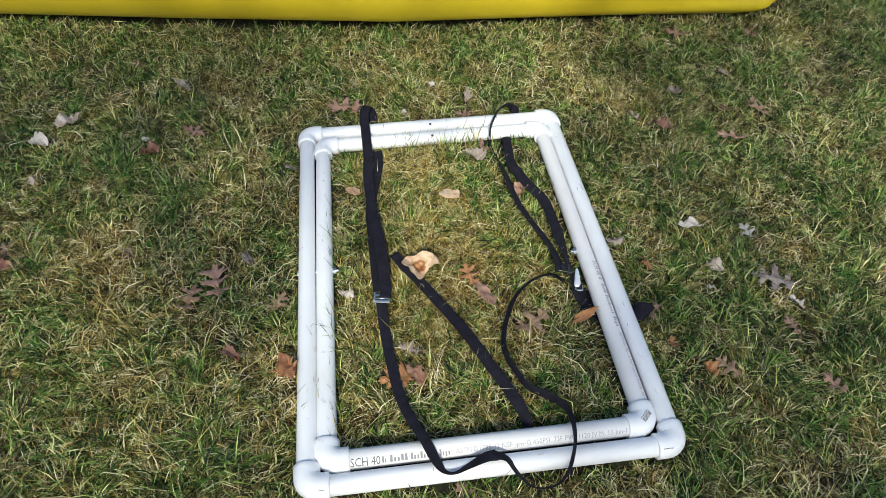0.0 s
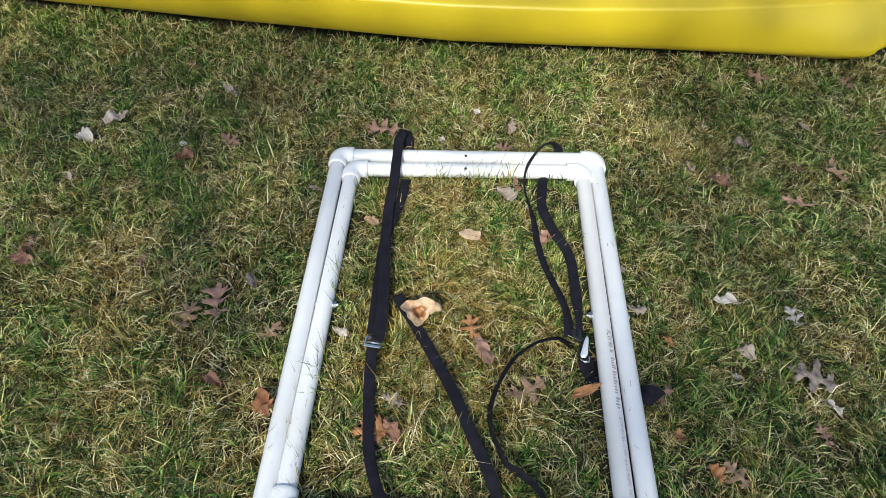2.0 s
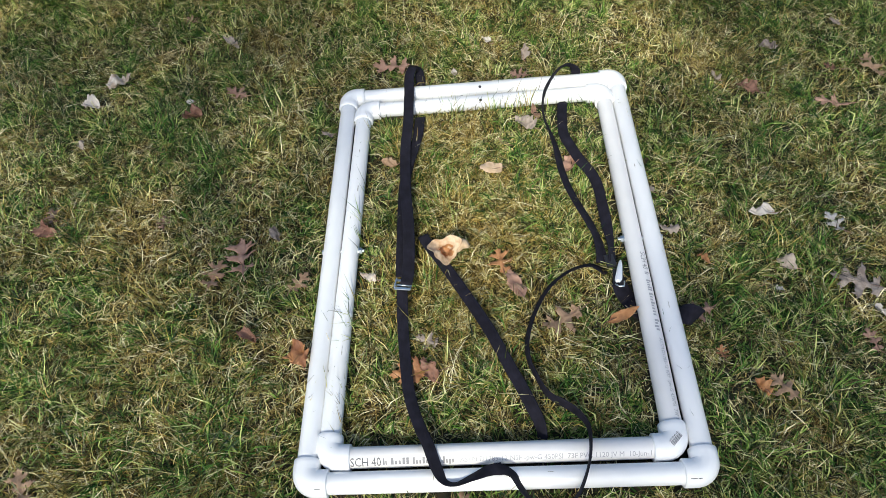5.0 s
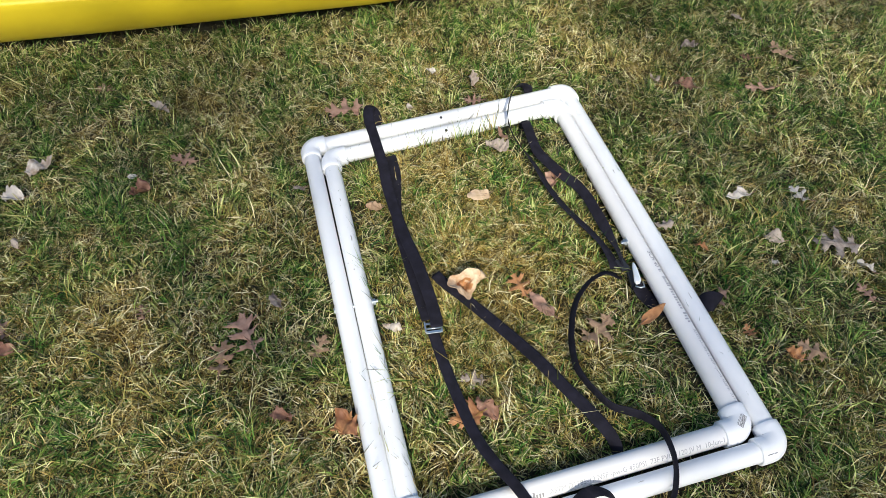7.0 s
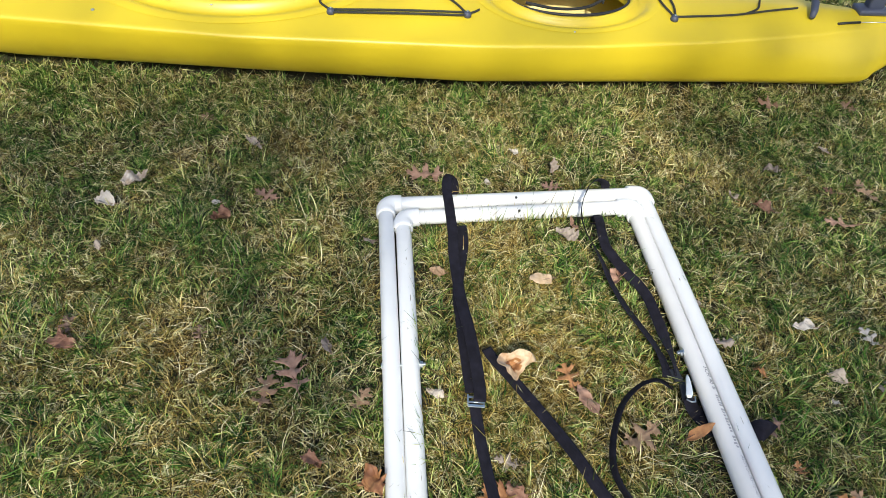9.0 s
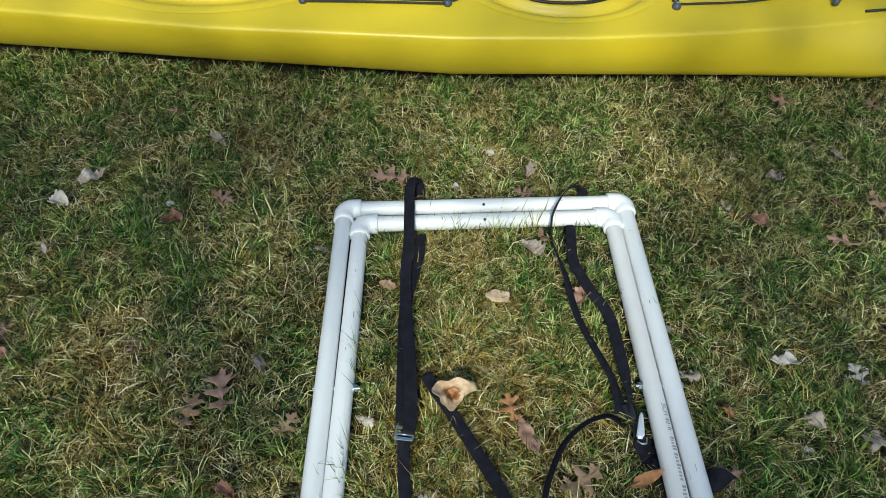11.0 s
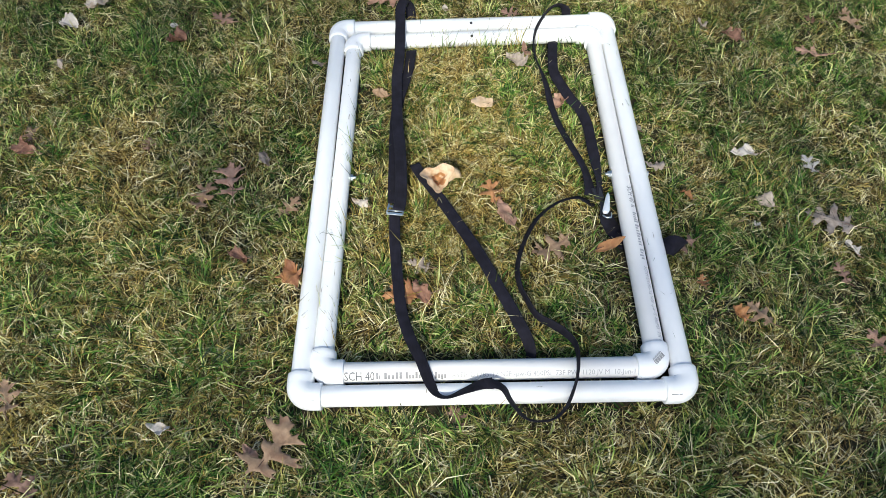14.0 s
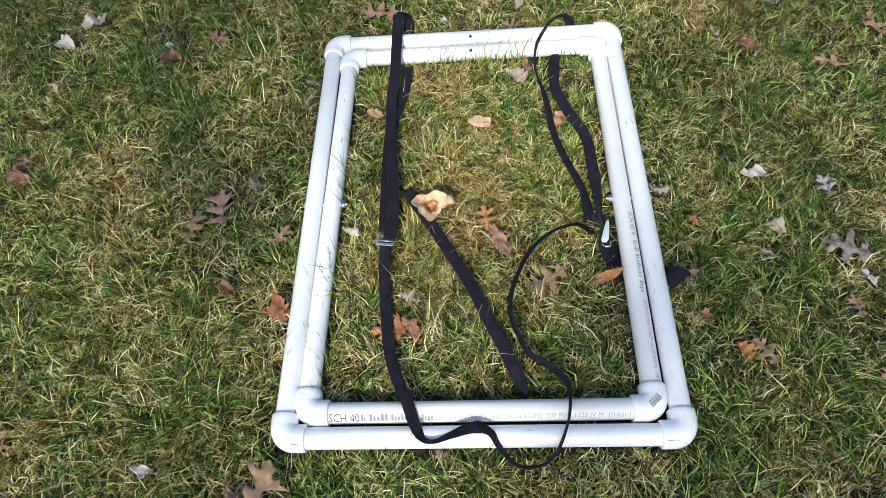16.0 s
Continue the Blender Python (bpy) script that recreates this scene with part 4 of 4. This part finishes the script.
def cupped_leaf():
    """A thick dry leaf curled into a bowl, its mouth towards the lane of sun."""
    bm = bmesh.new()
    rows = []
    for i in range(15):
        u = i / 14
        row = []
        for k in range(40):
            a = 2 * math.pi * k / 40
            edge = 1 + 0.14 * math.sin(3 * a + 0.6) + 0.07 * math.sin(7 * a + 1.0)
            r = 0.029 * u * edge
            pit = max(0.0, min(1.0, (u - 0.22) / 0.34))
            z = (0.017 * pit * pit * (3 - 2 * pit) + 0.011 * u ** 2) * (1 + 0.5 * math.sin(2 * a + 0.8)) + 0.003 * noise.noise(Vector((r * math.cos(a) * 70, r * math.sin(a) * 70, 4)))
            if u > 0.88:
                r *= 1 - 0.8 * (u - 0.88)
            row.append(bm.verts.new((r * 1.1 * math.cos(a) + 0.007 * (1 - u), r * 0.95 * math.sin(a), z)))
        rows.append(row)
    for a, b in zip(rows, rows[1:]):
        for k in range(40):
            bm.faces.new((a[k], a[(k + 1) % 40], b[(k + 1) % 40], b[k]))
    bmesh.ops.remove_doubles(bm, verts=bm.verts, dist=0.0002)
    ob = part("fallen_leaf", bm, LEAF["straw"])
    ob.data.materials.append(LEAF["orange"])            # the browned middle of the bowl
    for p in ob.data.polygons:
        p.material_index = int(math.hypot(p.center.x - 0.006, p.center.y + 0.001) < 0.012 + 0.006 * noise.noise(p.center * 160))
    thick = ob.modifiers.new("thickness", "SOLIDIFY")
    thick.thickness = 0.0009
    ob.matrix_world = pose(-0.085, 0.428, 0.044, 24, 4, 20)
    tagged(ob, "straw-coloured dry leaf curled into a bowl beside a strap", "leaf", "fallen leaves")
    bm = bmesh.new()
    flap = []
    for i in range(7):                                  # a torn lobe folded back beyond the rim
        u = i / 6
        half = 0.0125 * (1 - 0.55 * u ** 2) * (1 + 0.15 * math.sin(9 * u))
        flap.append([bm.verts.new((0.021 + 0.029 * u, 0.003 - 0.004 * u + half * k, 0.0250 - 0.013 * u + 0.007 * math.sin(2.6 * u + 0.9 * k) + 0.004 * k)) for k in (-1, -.5, 0, .5, 1)])
    for a, b in zip(flap, flap[1:]):
        for k in range(4):
            bm.faces.new((a[k], a[k + 1], b[k + 1], b[k]))
    f = part("folded_edge", bm, LEAF["straw"], ob)
    f.modifiers.new("thickness", "SOLIDIFY").thickness = 0.0008


cupped_leaf()


# ---- an unseen tree behind the walk, added so that its shade falls over the lawn ----
def shade_tree(x, y, r, height, limbs, label):
    tree = thing("tree", label, "tree", group="bare trees")
    bm = bmesh.new()
    n = 24
    tube(bm, [(x + 0.03 * math.sin(i * 0.9), y + 0.04 * math.sin(i * 0.7), GROUND_Z - 0.02 + height * i / n) for i in range(n + 1)], [r * (1.5 if i == 0 else 1.0) * (1 - 0.75 * i / n) + 0.01 for i in range(n + 1)], 14)
    part("trunk", bm, BARK, tree)
    for x0, z0, dx, dy, dz, rr in limbs:
        bm = bmesh.new()
        rows = spline([(x, y, z0, 0), (x + dx * .3, y + dy * .3, z0 + dz * .45, 0), (x + dx * .7, y + dy * .7, z0 + dz * .75, 0), (x + dx, y + dy, z0 + dz, 0)], 0.12)
        m = len(rows)
        tube(bm, [q[:3] for q in rows], [rr * (1 - 0.85 * i / m) + 0.006 for i in range(m)], 8)
        for i in range(2, m, 2):
            p = Vector(rows[i][:3])
            d = Vector((rnd_tree.uniform(-1, 1), rnd_tree.uniform(-1, 1), rnd_tree.uniform(0.1, 1))).normalized() * rnd_tree.uniform(0.3, 0.9)
            tube(bm, [p, p + d * 0.5 + Vector((0, 0, 0.03)), p + d], (rr * 0.35 + 0.004, rr * 0.2 + 0.003, 0.003), 5)
        part("limb", bm, BARK, tree)
    return tree


rnd_tree = random.Random(11)
BARK = material("grey_bark", (0.16, 0.13, 0.10), 0.9)[0]
unseen_oak = shade_tree(-2.7, -9.2, 0.20, 8.5, [(0, 3.6, 2.2, 0.3, 2.6, 0.06), (0, 4.3, -2.0, 0.4, 2.3, 0.06), (0, 5.0, 3.2, 0.6, 2.0, 0.05), (0, 5.6, 1.4, 1.2, 1.6, 0.05), (0, 4.6, 2.6, -0.8, 2.4, 0.05)], "unseen oak tree with thin dry foliage, added to shade the lawn")


def crown(tree, clumps):
    """Unseen dry leaves in clumps, added as shade; a clump is given by the place that its shade falls on, its height
    and its size.
    """
    bm = bmesh.new()
    for gx, gy, h, r, count in clumps:
        c = Vector((gx, gy, 0)) + sun_way * (h / sun_way.z)
        for _ in range(count):
            p = c + Vector([rnd_tree.gauss(0, 1) for _ in range(3)]) * r * 0.55
            m = Matrix.Translation(p) @ Euler([rnd_tree.uniform(0, 6.28) for _ in range(3)]).to_matrix().to_4x4()
            w, l = rnd_tree.uniform(0.03, 0.05), rnd_tree.uniform(0.05, 0.08)
            bm.faces.new([bm.verts.new(m @ Vector(q)) for q in ((0, -l, 0), (w, -l * .3, 0.01), (w * .8, l * .5, 0), (0, l, 0.01), (-w * .8, l * .5, 0), (-w, -l * .3, 0.01))])
    return part("crown", bm, LEAF["brown"], tree, shade=False)


# clumps set where the lawn is to be darker, with gaps left for sun
crown(unseen_oak, [(-1.4, 1.16, 6.6, 0.40, 56), (-0.95, 1.19, 6.4, 0.34, 70), (-0.55, 1.18, 6.7, 0.30, 58), (-0.42, 0.98, 6.3, 0.26, 22), (-1.05, 0.72, 6.8, 0.36, 4), (-0.47, 0.62, 6.3, 0.22, 12), (-0.50, 0.86, 6.5, 0.24, 12), (0.37, 0.62, 6.2, 0.14, 8), (-0.45, 0.30, 6.1, 0.2, 6),
                 (0.62, 1.25, 6.5, 0.34, 34), (1.0, 1.58, 6.8, 0.34, 70), (0.60, 0.92, 6.3, 0.28, 34), (1.0, 1.05, 6.6, 0.34, 18), (1.45, 1.55, 6.4, 0.40, 60), (0.72, 0.52, 6.2, 0.26, 12),
                 (0.98, 0.55, 6.5, 0.34, 12), (0.75, 0.16, 6.1, 0.28, 22), (0.12, 1.6, 6.9, 0.30, 8), (-0.8, 0.35, 6.2, 0.30, 10), (0.1, 0.12, 6.0, 0.24, 17), (-0.5, 0.05, 5.9, 0.32, 28), (0.45, -0.05, 5.9, 0.3, 24), (0.34, 0.14, 6.0, 0.24, 24), (0.30, 0.0, 5.8, 0.2, 10), (-0.2, 1.6, 6.8, 0.3, 6), (0.35, 1.85, 7.0, 0.4, 20), (0.20, 0.20, 6.0, 0.18, 9), (-0.15, 1.22, 6.6, 0.28, 11)])


# ---- grass ----
def outside_pipes(x, y, margin):
    """How far each place lies from the pipes' axes, as a mask of the free ones."""
    d = np.full(x.shape, 9.0)
    for key in CORNERS:
        for side in SIDES:
            a, way = axis(key, side)
            length = (Vector((*CORNERS[key][SIDES[side][1]], 0)) - a).length
            along = (x - a.x) * way.x + (y - a.y) * way.y
            across = np.abs((x - a.x) * way.y - (y - a.y) * way.x)
            d = np.minimum(d, np.where((along > -0.02) & (along < length + 0.02), across, 9))
    return d > margin


def pressed(x, y):
    """1 for free blades, less where a strap or a leaf lies on them."""
    f = np.ones(x.shape)
    for keys in (LOOP_A, TAIL_A, END_A, LOOP_B, TAIL_B, END_B):
        for p in spline(keys, 0.012):
            f[(x - p[0]) ** 2 + (y - p[1]) ** 2 < 0.017 ** 2] = 0.5
    for row in LEAVES:
        f[(x - row[2]) ** 2 + (y - row[3]) ** 2 < (row[4] * 0.42) ** 2] = 0.55
    return f


def blades(name, count, mat, rng, length, width, lift, droop, label, outer=False, tufts=0.0, roots=None, way=None):
    """Grass blades: each a tapered, bent strip of its own. roots: places of their own, for the few that lean on things; way: where those lean."""
    def fine(x, y):
        u, v = x + rng.normal(0, 0.07, len(x)), y + rng.normal(0, 0.07, len(x))
        return (np.abs(u - 0.02) < 0.74 + 0.62 * (v + 0.32)) & (v > -0.26) & (v < 2.4) & ((v < 1.47) | (u > 0.75)) & (u < 2.1)

    total = count * 3
    tuft_way, tall = np.full(total, np.nan), np.ones(total)
    if roots is not None:
        x, y = roots
        tuft_way = np.full(len(x), np.nan) if way is None else np.array(way, float)
        keep, tall = np.ones(len(x), bool), np.ones(len(x))
    elif outer:                             # the lawn round about: sparser, coarser
        x, y = rng.uniform(-4.5, 4.5, total), rng.uniform(-4.0, 5.0, total)
        keep = ~fine(x, y) & (x ** 2 + (y - 0.5) ** 2 < rng.uniform(3.0, 4.5, total) ** 2)
    else:                                   # most blades stand in tufts, with gaps between
        x, y = rng.uniform(-1.75, 2.25, total), rng.uniform(-0.32, 2.55, total)
        m, groups = int(total * tufts), 17000
        cx, cy = rng.uniform(-1.75, 2.25, groups), rng.uniform(-0.32, 2.55, groups)
        own = rng.integers(0, groups, m)
        spread = rng.uniform(0.004, 0.012, groups)[own]
        x[:m], y[:m] = cx[own] + rng.normal(0, 1, m) * spread, cy[own] + rng.normal(0, 1, m) * spread
        tuft_way[:m] = rng.uniform(0, 6.283, groups)[own]
        tall[:m] = rng.uniform(0.7, 1.3, groups)[own]
        order = rng.permutation(total)
        x, y, tuft_way, tall = x[order], y[order], tuft_way[order], tall[order]
        keep = fine(x, y)
    if roots is None:
        keep &= outside_pipes(x, y, PIPE_R + 0.002)
        hull_near = np.interp(x, STATIONS[:, 0], STATIONS[:, 1]) + KAYAK_AT[1] + radians(KAYAK_AT[2]) * x
        keep &= ~((y > hull_near - 0.008) & (y < hull_near + (0.42 if outer else 0.22)) & (x < 1.2) & (x > -2.4))
    x, y, tuft_way, tall = (q[keep][:count] for q in (x, y, tuft_way, tall))
    n = len(x)
    gx, gy = np.meshgrid(np.arange(-1.8, 2.35, 0.03), np.arange(-0.4, 2.65, 0.03))
    field = [np.array([noise.noise(Vector((a * f, b * f, zz))) for a, b in zip(gx.ravel(), gy.ravel())]).reshape(gx.shape) for f, zz in ((9, 2.0), (14, 5.0))]
    ix, iy = ((x + 1.8) / 0.03).astype(int) % gx.shape[1], ((y + 0.4) / 0.03).astype(int) % gx.shape[0]
    clump, swirl = field[0][iy, ix], field[1][iy, ix]
    press = np.ones(n) if roots is not None else pressed(x, y) * np.where(outside_pipes(x, y, 0.045), 1.0, 0.72)
    L = rng.uniform(*length, n) * press * tall * rng.uniform(0.75, 1.2, n) * (1 + 0.6 * clump)
    W = rng.uniform(*width, n)
    az = swirl * 7.0 + rng.normal(0, 1.1, n) + np.pi * (rng.random(n) < 0.3)
    az = np.where(np.isnan(tuft_way), az, tuft_way + swirl * (2.0 if way is None else 0.5) + rng.normal(0, 0.6 if way is None else 0.5, n))
    e0 = np.radians(rng.uniform(*lift, n)) * (0.4 + 0.6 * press)
    e1 = np.radians(rng.uniform(*droop, n))
    turn = rng.normal(0, 0.35, n)
    pts = np.zeros((n, 3, 3))
    pts[:, 0] = np.stack([x, y, np.full(n, GROUND_Z - 0.003)], 1)
    for k, share in enumerate((0.5, 0.5)):
        e = e0 + (e1 - e0) * k
        a = az + turn * k
        pts[:, k + 1] = pts[:, k] + np.stack([np.cos(a) * np.cos(e), np.sin(a) * np.cos(e), np.sin(e)], 1) * (L * share)[:, None]
        pts[:, k + 1, 2] = np.maximum(pts[:, k + 1, 2], GROUND_Z + 0.002 + 0.006 * rng.random(n))
    lean = rng.normal(0, 0.45, n)
    side = np.stack([-np.sin(az) * np.cos(lean), np.cos(az) * np.cos(lean), np.sin(lean)], 1) * (W / 2)[:, None]
    v = np.zeros((n, 5, 3))
    for k, taper in enumerate((0.85, 0.95)):
        v[:, 2 * k] = pts[:, k] - side * taper
        v[:, 2 * k + 1] = pts[:, k] + side * taper
    v[:, 4] = pts[:, 2]
    base = (np.arange(n) * 5)[:, None]
    loops = (base + np.array([0, 1, 3, 2, 2, 3, 4])[None, :]).ravel()
    starts = ((np.arange(n) * 7)[:, None] + np.array([0, 4])[None, :]).ravel()
    me = bpy.data.meshes.new(name)
    me.vertices.add(n * 5)
    me.vertices.foreach_set("co", v.ravel())
    me.loops.add(len(loops))
    me.loops.foreach_set("vertex_index", loops.astype(np.int32))
    me.polygons.add(n * 2)
    me.polygons.foreach_set("loop_start", starts.astype(np.int32))
    me.update(calc_edges=True)
    me.validate()
    me.materials.append(mat)
    return tagged(new(name, me), label, "grass", kind="stuff")


def beside_pipes(rng):
    """Roots of the tall blades that stand close to the pipes, and the way that each leans: over them."""
    rows = []
    for x0, x1, y0, y1, count, lean in ((-0.13, 0.12, 0.821, 0.815, 70, 90), (-0.24, 0.20, 0.861, 0.866, 16, 60), (-0.25, 0.25, 0.816, 0.822, 40, 80), (-0.317, -0.315, 0.06, 0.34, 16, 10), (-0.282, -0.280, 0.08, 0.80, 8, 60),
                                        (-0.243, -0.240, 0.07, 0.34, 60, 150), (-0.239, -0.237, 0.40, 0.80, 26, 160), (0.286, 0.289, 0.08, 0.30, 7, 40), (0.325, 0.326, 0.05, 0.80, 7, 170)):
        u = rng.random(count)
        rows += [(x0 + (x1 - x0) * a + b, y0 + (y1 - y0) * a + c, radians(lean)) for a, b, c in zip(u, rng.normal(0, 0.002, count), rng.normal(0, 0.002, count))]
    rows = np.array(rows)
    return dict(roots=(rows[:, 0], rows[:, 1]), way=rows[:, 2])


def dry_sunlit_spots(rng):
    """Roots of the extra straw: the lawn's dry spots, and the sunny lane, where straw paints the sun's gold."""
    rows = []
    for x, y, r, count in ((-0.04, 0.50, 0.08, 1800), (-0.06, 0.66, 0.07, 1200), (-0.10, 0.36, 0.06, 2600), (-0.05, 0.30, 0.05, 1300), (0.02, 0.58, 0.09, 2600), (0.10, 0.46, 0.07, 1400), (-0.08, 0.78, 0.07, 1500), (0.62, 0.62, 0.12, 1300), (0.68, 1.05, 0.12, 1200), (-0.62, 0.30, 0.12, 1300),
                           (-0.90, 0.66, 0.12, 1000), (-0.02, 1.12, 0.10, 1100), (-0.45, 0.10, 0.10, 1300), (-0.75, 0.48, 0.14, 1700), (-0.62, 0.02, 0.14, 1500), (-0.82, 0.20, 0.12, 1200), (0.42, 0.42, 0.07, 700), (0.05, 0.20, 0.08, 700), (-0.40, 0.62, 0.07, 600)):
        rows.append(np.stack([x + rng.normal(0, r, count), y + rng.normal(0, r, count)], 1))
    rows = np.concatenate(rows)
    rows = rows[outside_pipes(rows[:, 0], rows[:, 1], PIPE_R + 0.004)]
    return dict(roots=(rows[:, 0], rows[:, 1]))


rng = np.random.default_rng(7)
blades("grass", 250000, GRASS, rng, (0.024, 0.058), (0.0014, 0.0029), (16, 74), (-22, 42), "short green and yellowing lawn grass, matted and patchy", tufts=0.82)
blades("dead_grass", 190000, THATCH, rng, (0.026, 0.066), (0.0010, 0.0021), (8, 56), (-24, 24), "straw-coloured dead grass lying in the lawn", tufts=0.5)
blades("straw", 28000, SUNLIT_STRAW, rng, (0.028, 0.066), (0.0009, 0.0018), (20, 60), (-25, 25), "pale straw in dry spots of the lawn, its gold partly painted sunlight", **dry_sunlit_spots(rng))
blades("leaning_grass", 300, GRASS, rng, (0.045, 0.066), (0.0012, 0.0020), (62, 84), (30, 70), "taller grass blades leaning over the white pipes", **beside_pipes(rng))
blades("outer_grass", 80000, GRASS, rng, (0.04, 0.09), (0.003, 0.006), (15, 60), (-20, 30), "coarser green lawn grass round about", True)
blades("outer_dead_grass", 60000, THATCH, rng, (0.04, 0.09), (0.003, 0.005), (8, 40), (-20, 20), "straw-coloured dead grass in the lawn round about", True)
